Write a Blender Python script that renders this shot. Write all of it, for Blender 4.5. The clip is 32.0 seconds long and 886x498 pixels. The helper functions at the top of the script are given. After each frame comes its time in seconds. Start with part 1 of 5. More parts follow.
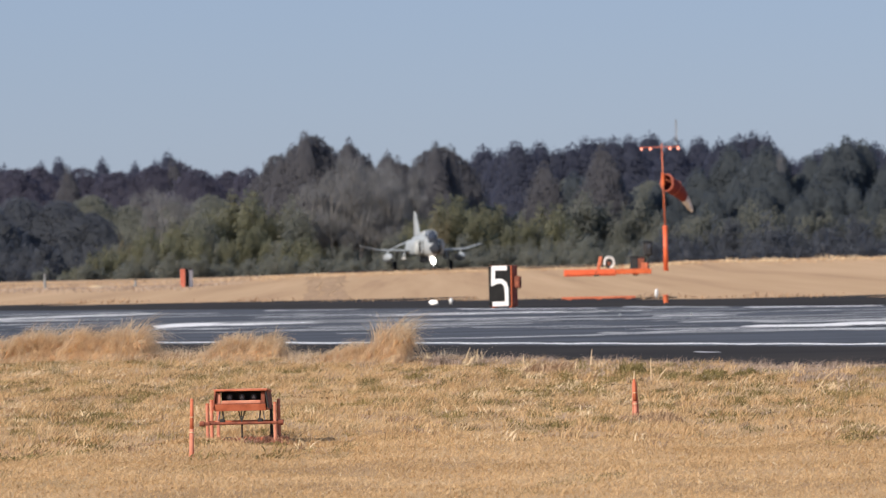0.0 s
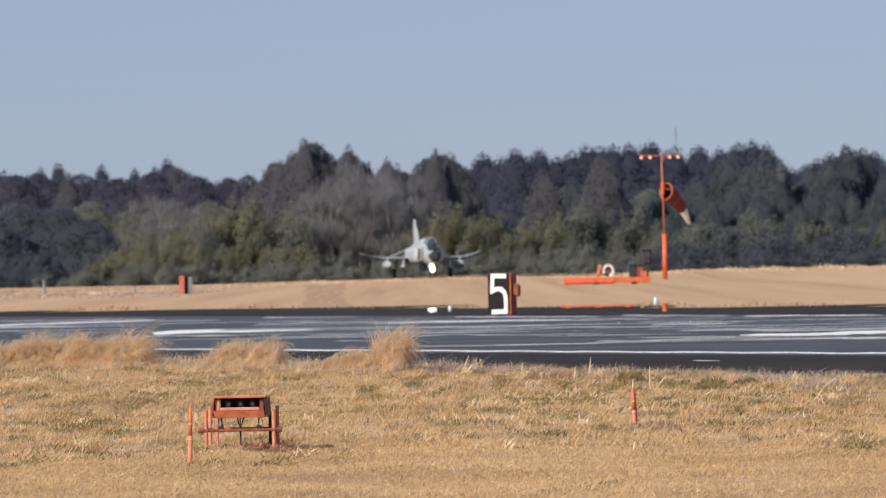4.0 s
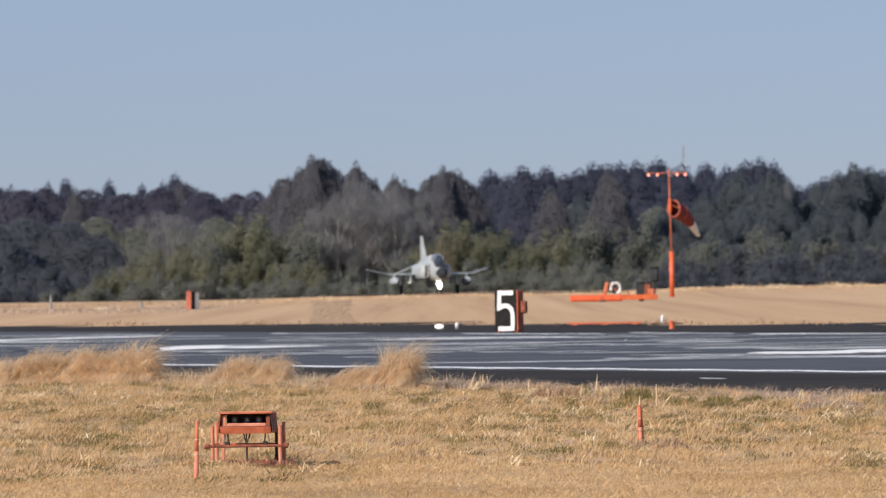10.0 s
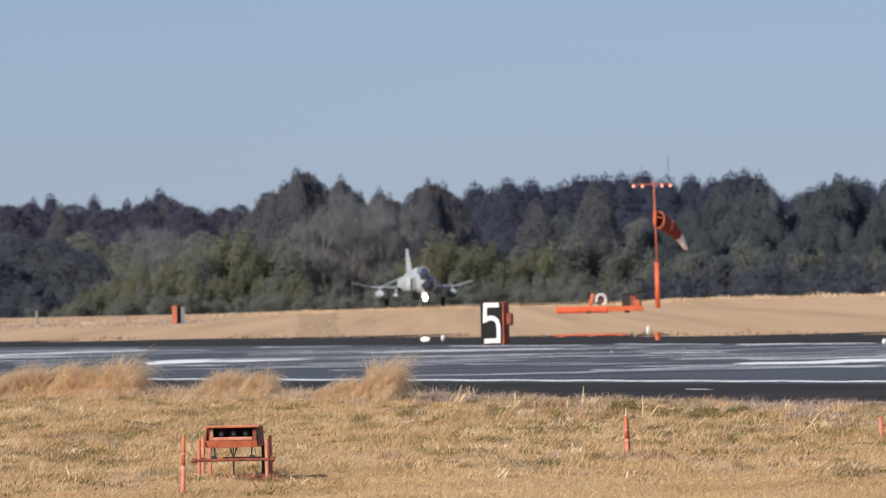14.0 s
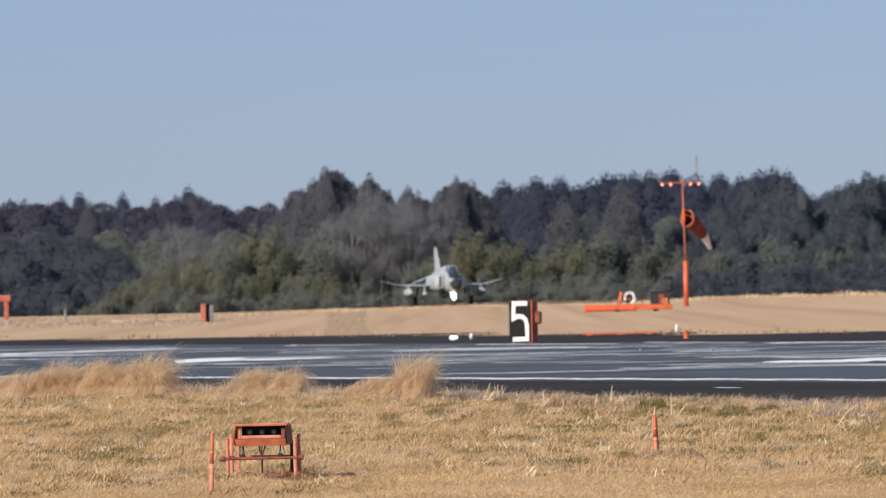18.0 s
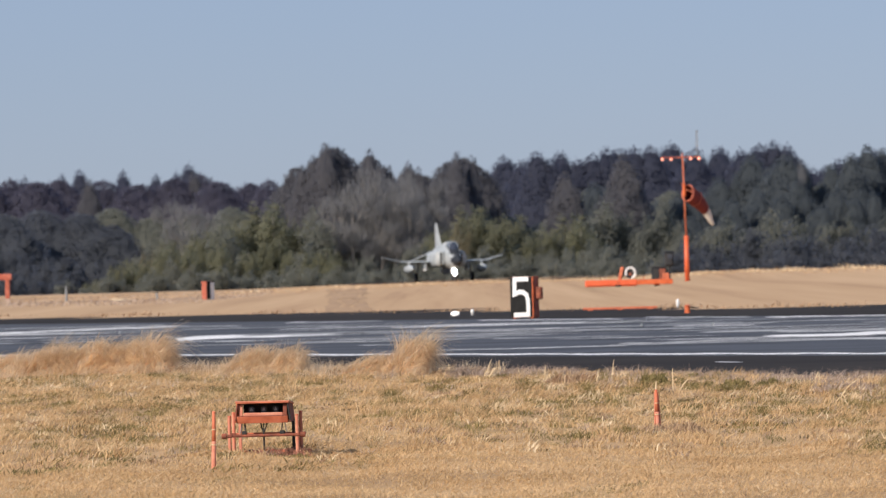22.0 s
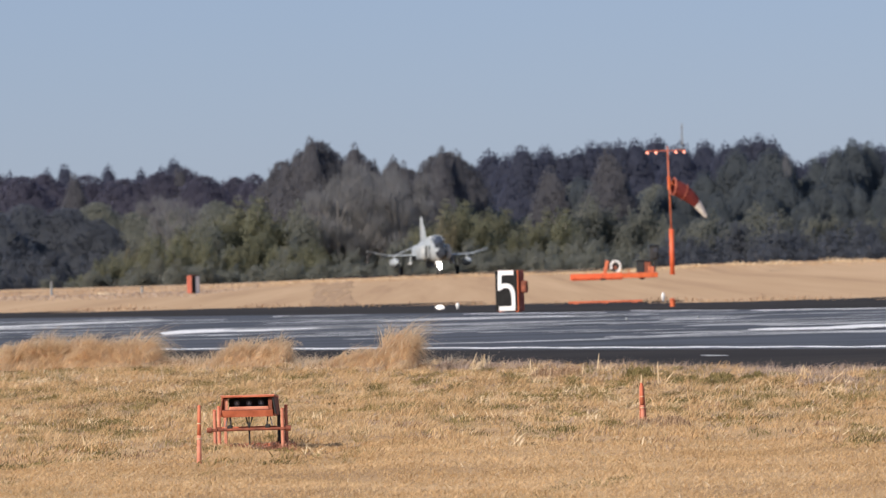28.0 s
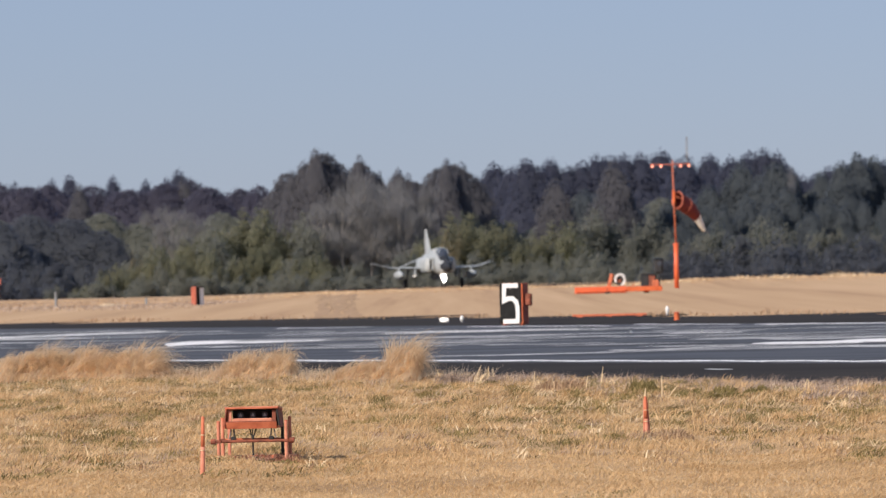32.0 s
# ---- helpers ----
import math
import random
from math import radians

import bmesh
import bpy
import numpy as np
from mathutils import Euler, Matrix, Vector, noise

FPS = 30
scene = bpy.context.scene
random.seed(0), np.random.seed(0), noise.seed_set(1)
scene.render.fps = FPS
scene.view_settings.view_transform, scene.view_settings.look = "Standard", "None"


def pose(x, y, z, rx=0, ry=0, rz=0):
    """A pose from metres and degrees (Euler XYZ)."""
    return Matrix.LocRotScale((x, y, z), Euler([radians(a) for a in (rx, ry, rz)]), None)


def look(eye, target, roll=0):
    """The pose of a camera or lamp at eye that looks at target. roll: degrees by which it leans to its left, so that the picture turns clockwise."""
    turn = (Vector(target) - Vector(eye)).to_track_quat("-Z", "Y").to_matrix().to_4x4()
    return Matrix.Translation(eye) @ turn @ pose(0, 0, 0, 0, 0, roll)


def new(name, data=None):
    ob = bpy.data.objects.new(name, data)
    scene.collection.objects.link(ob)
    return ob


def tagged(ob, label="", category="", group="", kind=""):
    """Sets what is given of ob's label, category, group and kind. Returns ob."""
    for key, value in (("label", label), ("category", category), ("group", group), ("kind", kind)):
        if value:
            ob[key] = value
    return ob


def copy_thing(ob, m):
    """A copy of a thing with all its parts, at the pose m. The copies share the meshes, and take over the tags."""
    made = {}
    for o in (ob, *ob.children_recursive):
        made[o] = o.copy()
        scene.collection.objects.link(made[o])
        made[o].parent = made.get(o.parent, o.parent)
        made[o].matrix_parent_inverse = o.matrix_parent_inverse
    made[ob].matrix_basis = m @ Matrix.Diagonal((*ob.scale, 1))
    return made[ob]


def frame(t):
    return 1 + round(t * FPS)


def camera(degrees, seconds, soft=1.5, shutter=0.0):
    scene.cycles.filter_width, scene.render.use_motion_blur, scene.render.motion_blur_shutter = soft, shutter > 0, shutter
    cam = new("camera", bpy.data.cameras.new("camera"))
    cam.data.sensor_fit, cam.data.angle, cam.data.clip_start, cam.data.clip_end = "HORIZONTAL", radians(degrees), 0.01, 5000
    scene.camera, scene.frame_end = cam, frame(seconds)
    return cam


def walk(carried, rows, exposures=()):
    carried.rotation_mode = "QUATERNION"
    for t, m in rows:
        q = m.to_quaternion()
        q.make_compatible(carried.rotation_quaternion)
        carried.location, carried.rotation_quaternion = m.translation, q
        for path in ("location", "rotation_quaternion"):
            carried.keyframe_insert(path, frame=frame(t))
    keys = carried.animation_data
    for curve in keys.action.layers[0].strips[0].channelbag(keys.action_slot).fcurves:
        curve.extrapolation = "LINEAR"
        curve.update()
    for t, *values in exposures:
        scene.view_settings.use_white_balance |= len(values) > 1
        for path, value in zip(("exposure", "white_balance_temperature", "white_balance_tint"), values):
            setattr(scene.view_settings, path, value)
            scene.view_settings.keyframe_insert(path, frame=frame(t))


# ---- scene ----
# A camera on a tripod behind the airfield fence, 2.2 m above the grass, turning by fractions of a degree.
cam = camera(8.966, 32.0, soft=1.25)
# a long lens at f/5, sharp on the near grass
cam.data.dof.use_dof, cam.data.dof.focus_distance, cam.data.dof.aperture_fstop = True, 72.0, 5.2
EYE = Vector((0.0, 0.0, 2.2))


def aim(yaw, pitch, roll):
    """Pose of the camera from its heading, tilt and lean in degrees."""
    y, p = radians(yaw), radians(pitch)
    ahead = Vector((math.sin(y) * math.cos(p), math.cos(y) * math.cos(p), math.sin(p)))
    return look(EYE, EYE + ahead * 100, roll)


walk(cam, [(t, aim(yaw, pitch, roll)) for t, yaw, pitch, roll in (
    (0, 0.1321, -0.0544, -1.229), (0.5, 0.1026, -0.0575, -1.193), (1, 0.0739, -0.0315, -1.120), (1.5, 0.1848, 0.0012, -1.222),
    (2, 0.2198, 0.0604, -1.370), (2.5, 0.1510, 0.0565, -1.166), (3, 0.1816, 0.1144, -1.209), (3.5, 0.1108, -0.0267, -1.004),
    (5.5, 0.2749, 0.2946, -1.134), (6, 0.2170, 0.2087, -0.994), (6.5, 0.2078, 0.0235, -0.858), (7, 0.1609, 0.0614, -0.821),
    (7.5, 0.1102, 0.1904, -0.799), (8, 0.2862, 0.2504, -0.860), (8.5, 0.2756, 0.2293, -0.892), (9, 0.1925, 0.1725, -0.980),
    (9.5, 0.1262, 0.1556, -0.994), (10, 0.0717, 0.1930, -0.789), (10.5, -0.0088, 0.2061, -0.815), (11, -0.1141, 0.1995, -0.722),
    (11.5, -0.1764, 0.2046, -0.773), (12, -0.3308, 0.2033, -0.816), (12.5, 0.0045, 0.2512, -1.208), (13, 0.0607, 0.3245, -1.017),
    (13.5, 0.1741, 0.3252, -1.108), (14, 0.2215, 0.3183, -1.155), (14.5, 0.1249, 0.2540, -1.088), (16.5, 0.0564, 0.3823, -0.867),
    (17, 0.0510, 0.3605, -1.024), (17.5, -0.1609, 0.2666, -1.098), (18, -0.0676, 0.3071, -1.153), (18.5, -0.0239, 0.3753, -1.421),
    (19, -0.0168, 0.2791, -1.335), (19.5, -0.0017, 0.1176, -1.519), (20, 0.0701, 0.2816, -1.607), (20.5, 0.2331, 0.4034, -1.648),
    (21, -0.1969, 0.1406, -1.832), (21.5, -0.1068, 0.0061, -1.704), (22, -0.0802, 0.0652, -1.498), (22.5, -0.1671, 0.0299, -1.468),
    (23, -0.1560, 0.0034, -1.275), (23.5, -0.1537, 0.2187, -1.523), (24, 0.3421, 0.2029, -1.653), (24.5, 0.0283, 0.1683, -1.756),
    (25, 0.1208, 0.0309, -1.773), (25.5, 0.1658, -0.0840, -1.658), (27.5, 0.1976, 0.2481, -1.534), (28, 0.0686, -0.0025, -1.562),
    (28.5, -0.0440, -0.0425, -1.252), (29, 0.0034, 0.0340, -1.062), (29.5, -0.0103, 0.0459, -1.121), (30, -0.0712, 0.0521, -1.062),
    (30.5, -0.0687, 0.0279, -1.121), (31, -0.0155, -0.0473, -1.304), (31.5, 0.0191, 0.0532, -1.202), (32, 0.0264, 0.1260, -1.306),
)], exposures=[
    (0, 0.25, 6500, 10), (3, 0.25, 6520, 10), (7, 0.25, 6570, 13), (9, 0.25, 6520, 11), (10, 0.25, 6480, 10), (13, 0.25, 6400, 9), (17, 0.25, 6320, 8.5),
    (19, 0.25, 6400, 9), (21, 0.25, 6500, 10), (24, 0.25, 6520, 11), (28, 0.25, 6480, 10.5), (30, 0.25, 6490, 10.5), (31, 0.25, 6600, 12.5), (32, 0.25, 6600, 11.5)])

# ---------------------------------------------------------------- light
SUN_WAY = Vector((-0.61, -0.60, 0.51)).normalized()
world = bpy.data.worlds.new("sky")
scene.world = world
world.use_nodes = True
wn = world.node_tree
sky = wn.nodes.new("ShaderNodeTexSky")
sky.sky_type = "NISHITA"
sky.sun_disc = False
sky.sun_elevation = math.asin(SUN_WAY.z)
sky.sun_rotation = math.atan2(SUN_WAY.x, SUN_WAY.y)
sky.air_density, sky.dust_density, sky.ozone_density, sky.altitude = 1.0, 0.1, 6.0, 30
tint = wn.nodes.new("ShaderNodeMix")
tint.data_type, tint.blend_type = "RGBA", "MULTIPLY"
tint.inputs[0].default_value = 1.0
tint.inputs[7].default_value = (0.97, 0.98, 1.38, 1)
wn.links.new(sky.outputs[0], tint.inputs[6])
haze = wn.nodes.new("ShaderNodeMix")  # thin winter haze evens the sky out
haze.data_type = "RGBA"
haze.inputs[0].default_value = 0.6
haze.inputs[7].default_value = (4.45, 5.48, 6.80, 1)
wn.links.new(tint.outputs[2], haze.inputs[6])
wn.links.new(haze.outputs[2], wn.nodes["Background"].inputs[0])
wn.nodes["Background"].inputs[1].default_value = 0.063
lamp = bpy.data.lights.new("sun", "SUN")
lamp.energy, lamp.angle, lamp.color = 4.7, radians(0.5), (1.0, 0.88, 0.755)
sun = new("sun", lamp)
sun.matrix_world = look(SUN_WAY * 200, (0, 0, 0))

# ---------------------------------------------------------------- materials
def material(name, colours, rough=0.6, metal=0.0, scale=4.0, fine=40.0, bump=0.15, by="noise", stretch=(1, 1, 1), spec=0.5, detail=4.0, thin=0.0):
    """Principled surface. colours: 2 to 4 base colours, mixed by coarse and fine noise, or by a number per piece or per object."""
    m = bpy.data.materials.new(name)
    m.use_nodes = True
    nt = m.node_tree
    b = nt.nodes["Principled BSDF"]
    b.inputs["Roughness"].default_value, b.inputs["Metallic"].default_value = rough, metal
    b.inputs["Specular IOR Level"].default_value = spec
    geo = nt.nodes.new("ShaderNodeNewGeometry")
    co = nt.nodes.new("ShaderNodeTexCoord")
    mp = nt.nodes.new("ShaderNodeMapping")
    mp.inputs["Scale"].default_value = stretch
    nt.links.new(co.outputs["Object"], mp.inputs[0])
    coarse = nt.nodes.new("ShaderNodeTexNoise")
    coarse.inputs["Scale"].default_value, coarse.inputs["Detail"].default_value = scale, detail
    small = nt.nodes.new("ShaderNodeTexNoise")
    small.inputs["Scale"].default_value, small.inputs["Detail"].default_value = fine, 2.0
    nt.links.new(mp.outputs[0], coarse.inputs[0])
    nt.links.new(mp.outputs[0], small.inputs[0])
    mix = nt.nodes.new("ShaderNodeMath")
    mix.operation = "MULTIPLY_ADD"
    mix.inputs[1].default_value = 0.35
    nt.links.new(small.outputs[0], mix.inputs[0])
    if by == "noise":
        half = nt.nodes.new("ShaderNodeMath")
        half.operation = "MULTIPLY_ADD"
        half.inputs[1].default_value, half.inputs[2].default_value = 1.3, -0.32
        nt.links.new(coarse.outputs[0], half.inputs[0])
        nt.links.new(half.outputs[0], mix.inputs[2])
    else:
        obj = nt.nodes.new("ShaderNodeObjectInfo")
        half = nt.nodes.new("ShaderNodeMath")
        half.operation = "MULTIPLY_ADD"
        src = geo.outputs["Random Per Island"] if by == "island" else obj.outputs["Random"]
        half.inputs[1].default_value = 0.55
        nt.links.new(src, half.inputs[0])
        third = nt.nodes.new("ShaderNodeMath")
        third.operation = "MULTIPLY_ADD"
        third.inputs[1].default_value, third.inputs[2].default_value = 1.1, -0.45
        nt.links.new(coarse.outputs[0], third.inputs[0])
        nt.links.new(third.outputs[0], half.inputs[2])
        nt.links.new(half.outputs[0], mix.inputs[2])
    ramp = nt.nodes.new("ShaderNodeValToRGB")
    el = ramp.color_ramp.elements
    n = len(colours)
    while len(el) < n:
        el.new(0.5)
    for i, c in enumerate(colours):
        el[i].position = 0.22 + 0.56 * i / max(1, n - 1)
        el[i].color = (*c, 1)
    nt.links.new(mix.outputs[0], ramp.inputs[0])
    nt.links.new(ramp.outputs[0], b.inputs["Base Color"])
    if thin:
        tr = nt.nodes.new("ShaderNodeBsdfTranslucent")
        both = nt.nodes.new("ShaderNodeMixShader")
        both.inputs[0].default_value = thin
        nt.links.new(ramp.outputs[0], tr.inputs[0])
        nt.links.new(b.outputs[0], both.inputs[1])
        nt.links.new(tr.outputs[0], both.inputs[2])
        nt.links.new(both.outputs[0], nt.nodes["Material Output"].inputs[0])
    if bump:
        bp = nt.nodes.new("ShaderNodeBump")
        bp.inputs["Strength"].default_value, bp.inputs["Distance"].default_value = bump, 0.02
        nt.links.new(small.outputs[0], bp.inputs["Height"])
        nt.links.new(bp.outputs[0], b.inputs["Normal"])
    return m


def glowing(name, colour, strength):
    m = bpy.data.materials.new(name)
    m.use_nodes = True
    b = m.node_tree.nodes["Principled BSDF"]
    b.inputs["Base Color"].default_value = (*colour, 1)
    b.inputs["Emission Color"].default_value = (*colour, 1)
    b.inputs["Emission Strength"].default_value = strength
    return m


M = {
    "soil": material("dry_ground", [(0.319, 0.204, 0.103), (0.414, 0.27, 0.135), (0.52, 0.35, 0.185), (0.378, 0.257, 0.123)], 0.95, 0, 0.35, 9, 0.5),
    "field": material("dry_field", [(0.368, 0.230, 0.126), (0.460, 0.302, 0.167), (0.497, 0.333, 0.189), (0.543, 0.369, 0.216)], 0.95, 0, 0.5, 3.0, 0.2, stretch=(0.7, 0.009, 1)),
    "blade": material("dry_grass", [(0.50, 0.332, 0.168), (0.592, 0.402, 0.208), (0.665, 0.468, 0.253), (0.76, 0.560, 0.33)], 0.8, 0, 0.30, 3.0, 0, by="island", thin=0.45),
    "green": material("green_grass", [(0.131, 0.11, 0.04), (0.215, 0.175, 0.064), (0.352, 0.272, 0.112)], 0.8, 0, 0.4, 3.0, 0, by="island", thin=0.3),
    "umber": material("umber_grass", [(0.085, 0.066, 0.030), (0.140, 0.105, 0.048), (0.235, 0.170, 0.080)], 0.85, 0, 0.5, 3.0, 0, by="island", thin=0.25),
    "russet": material("russet_dead_leaves", [(0.20, 0.085, 0.055), (0.33, 0.15, 0.10), (0.46, 0.25, 0.17)], 0.85, 0, 2, 8, 0, by="island", thin=0.2),
    "plume": material("plume_grass", [(0.63, 0.474, 0.300), (0.775, 0.610, 0.412), (0.895, 0.765, 0.573)], 0.8, 0, 1.5, 6.0, 0, by="island", thin=0.75),
    "fuzz": material("pinkish_dead_grass", [(0.28, 0.21, 0.165), (0.40, 0.31, 0.245), (0.56, 0.45, 0.37)], 0.9, 0, 0.8, 4, 0, by="island", thin=0.3),
    "straw": material("pale_straw", [(0.60, 0.45, 0.27), (0.70, 0.55, 0.35), (0.78, 0.64, 0.43)], 0.7, 0, 0.8, 4, 0, by="island", thin=0.2),
    "weed": material("dry_red_brown_weed", [(0.26, 0.16, 0.095), (0.37, 0.245, 0.15), (0.5, 0.36, 0.23)], 0.85, 0, 2, 8, 0, by="island", thin=0.2),
    "asphalt": material("asphalt", [(0.021, 0.023, 0.028), (0.036, 0.040, 0.050), (0.070, 0.079, 0.097), (0.038, 0.042, 0.052)], 0.75, 0, 1.0, 6, 0.1, stretch=(0.12, 0.45, 1)),
    "shoulder": material("old_asphalt", [(0.022, 0.020, 0.020), (0.030, 0.027, 0.026), (0.042, 0.036, 0.033)], 0.95, 0, 0.5, 6, 0.2, stretch=(0.2, 0.5, 1), spec=0.12),
    "paint": material("runway_paint", [(0.66, 0.67, 0.69), (0.84, 0.85, 0.86), (0.88, 0.88, 0.88)], 0.6, 0, 0.8, 5, 0.1),
    "band": material("pale_grey_streak", [(0.26, 0.27, 0.285), (0.36, 0.375, 0.39), (0.48, 0.49, 0.51)], 0.7, 0, 0.5, 2, 0.1, stretch=(0.4, 1, 1)),
    "verge": material("verge_soil", [(0.24, 0.165, 0.11), (0.34, 0.24, 0.16), (0.44, 0.32, 0.22)], 0.95, 0, 1.2, 9, 0.5),
    "patch": material("rusty_soil", [(0.33, 0.212, 0.12), (0.4, 0.262, 0.15), (0.455, 0.303, 0.176)], 0.95, 0, 0.5, 3, 0.2, stretch=(1.2, 0.02, 1)),
    "worn": material("patchy_pale_grey", [(0.13, 0.136, 0.142), (0.36, 0.372, 0.385), (0.66, 0.675, 0.69)], 0.7, 0, 0.6, 3, 0.1, stretch=(0.4, 1, 1)),
    "orange": material("orange_paint", [(0.42, 0.075, 0.022), (0.58, 0.12, 0.035), (0.62, 0.15, 0.05)], 0.55, 0, 3, 30, 0.1),
    "rust": material("weathered_orange_paint", [(0.34, 0.088, 0.042), (0.53, 0.145, 0.070), (0.60, 0.19, 0.10)], 0.7, 0, 6, 45, 0.25),
    "faded": material("sun_faded_orange_paint", [(0.46, 0.16, 0.095), (0.58, 0.225, 0.145), (0.66, 0.30, 0.20)], 0.75, 0, 7, 55, 0.25),
    "gate": material("dull_red_paint", [(0.30, 0.075, 0.045), (0.40, 0.105, 0.065), (0.48, 0.16, 0.11)], 0.8, 0, 4, 30, 0.2),
    "oxide": material("dark_rust_and_shade_paint", [(0.10, 0.034, 0.022), (0.22, 0.065, 0.036), (0.34, 0.10, 0.055)], 0.8, 0, 9, 60, 0.35),
    "vivid": material("signal_orange_paint", [(0.58, 0.098, 0.034), (0.72, 0.145, 0.055)], 0.5, 0, 2, 20, 0.05),
    "black": material("black_paint", [(0.010, 0.010, 0.010), (0.02, 0.02, 0.02)], 0.8, 0, 4, 30, 0.1, spec=0.2),
    "white": material("white_paint", [(0.70, 0.70, 0.70), (0.82, 0.82, 0.81)], 0.5, 0, 4, 30, 0.05),
    "steel": material("dull_steel", [(0.18, 0.18, 0.18), (0.32, 0.32, 0.31)], 0.45, 0.7, 8, 60, 0.1),
    "cable": material("black_rubber", [(0.012, 0.012, 0.012), (0.028, 0.027, 0.026)], 0.7, 0, 8, 60, 0.1),
    "red_cloth": material("red_cloth", [(0.12, 0.018, 0.017), (0.18, 0.027, 0.024)], 0.85, 0, 3, 40, 0.2),
    "white_cloth": material("white_cloth", [(0.58, 0.56, 0.53), (0.74, 0.72, 0.68)], 0.85, 0, 3, 40, 0.2),
    "grey": material("pale_grey_paint", [(0.282, 0.317, 0.333), (0.348, 0.387, 0.405), (0.387, 0.426, 0.448)], 0.5, 0, 1.2, 12, 0.05),
    "mid_grey": material("mid_grey_paint", [(0.19, 0.205, 0.22), (0.25, 0.27, 0.28)], 0.5, 0, 1.2, 12, 0.05),
    "dark": material("dark_duct", [(0.015, 0.016, 0.018), (0.03, 0.03, 0.032)], 0.7, 0, 3, 20, 0.05),
    "canopy": material("canopy_glass", [(0.03, 0.038, 0.056), (0.045, 0.055, 0.078)], 0.16, 0, 2, 12, 0),
    "tyre": material("tyre_rubber", [(0.015, 0.015, 0.016), (0.03, 0.03, 0.03)], 0.85, 0, 8, 40, 0.1),
    "lens": material("dark_lens", [(0.03, 0.035, 0.05), (0.07, 0.08, 0.10)], 0.15, 0, 8, 30, 0),
    "glow": glowing("landing_light_glow", (1.0, 0.97, 0.92), 8.0),
    "lit": glowing("landing_light_mirage_glow", (1.0, 0.95, 0.88), 0.9),
    "lamp_warm": glowing("small_lamp_glow", (1.0, 0.42, 0.30), 0.9),
    "bark": material("bark", [(0.156, 0.15, 0.144), (0.24, 0.228, 0.216)], 0.95, 0, 2, 12, 0.4),
    # tree colours are paled, most of them blued, to paint in the distance haze
    "bare": material("haze_paled_twigs", [(0.183, 0.188, 0.197), (0.224, 0.228, 0.237), (0.263, 0.267, 0.272)], 0.95, 0, 0.2, 2, 0, by="island", thin=0.5),
    "pine": material("hazy_dark_needles", [(0.124, 0.151, 0.18), (0.145, 0.172, 0.199), (0.17, 0.198, 0.218)], 0.9, 0, 0.3, 2, 0.1, by="island", spec=0.1, thin=0.66),
    "holly": material("hazy_evergreen_leaves", [(0.146, 0.165, 0.206), (0.165, 0.185, 0.224), (0.187, 0.208, 0.242)], 0.9, 0, 0.3, 2, 0.1, by="island", spec=0.1, thin=0.66),
    "cedar": material("hazy_blue_needles", [(0.1, 0.114, 0.176), (0.114, 0.129, 0.192), (0.132, 0.147, 0.208)], 0.9, 0, 0.3, 2, 0.1, by="island", spec=0.1, thin=0.66),
    "brown": material("hazy_brown_leaves", [(0.134, 0.136, 0.194), (0.151, 0.151, 0.212), (0.172, 0.171, 0.228)], 0.9, 0, 0.3, 2, 0.1, by="island", spec=0.1, thin=0.66),
    "oak": material("hazy_oak_leaves", [(0.156, 0.161, 0.189), (0.18, 0.185, 0.21), (0.208, 0.211, 0.235)], 0.9, 0, 0.3, 2, 0.1, by="island", spec=0.1, thin=0.66),
    "olive": material("olive_leaves", [(0.234, 0.246, 0.184), (0.27, 0.279, 0.198), (0.308, 0.31, 0.212)], 0.85, 0, 0.3, 2, 0.1, by="island", spec=0.1, thin=0.66),
    "tan": material("yellow_brown_leaves", [(0.262, 0.243, 0.172), (0.298, 0.272, 0.186), (0.33, 0.295, 0.198)], 0.85, 0, 0.3, 2, 0.1, by="island", spec=0.1, thin=0.66),
    "leaf": material("mid_green_leaves", [(0.247, 0.267, 0.25), (0.281, 0.299, 0.271), (0.322, 0.336, 0.293)], 0.85, 0, 0.3, 2, 0.1, by="island", spec=0.1, thin=0.66),
    "nose": material("dark_nose_paint", [(0.022, 0.026, 0.034), (0.034, 0.039, 0.048)], 0.75, 0, 2, 12, 0.05, spec=0.15),
}


# ---------------------------------------------------------------- mesh helpers
def mesh_ob(name, bm, mat, smooth=False):
    me = bpy.data.meshes.new(name)
    bmesh.ops.recalc_face_normals(bm, faces=bm.faces[:])
    bm.to_mesh(me)
    bm.free()
    me.materials.append(M[mat])
    if smooth:
        me.polygons.foreach_set("use_smooth", [True] * len(me.polygons))
    return new(name, me)


def part(name, bm, mat, parent, label="", smooth=False):
    ob = mesh_ob(name, bm, mat, smooth)
    ob.parent = parent
    if label:
        ob["label"] = label
    return ob


def raw(name, verts, faces, mat, parent=None, smooth=False):
    me = bpy.data.meshes.new(name)
    me.from_pydata(verts, [], faces)
    me.materials.append(M[mat])
    if smooth:
        me.polygons.foreach_set("use_smooth", [True] * len(me.polygons))
    ob = new(name, me)
    ob.parent = parent
    return ob


def thing(name, at, label, category, group="", rz=0.0, kind=""):
    ob = new(name)
    ob.empty_display_size = 0.2
    ob.matrix_basis = pose(*at, 0, 0, rz)
    return tagged(ob, label, category, group, kind)


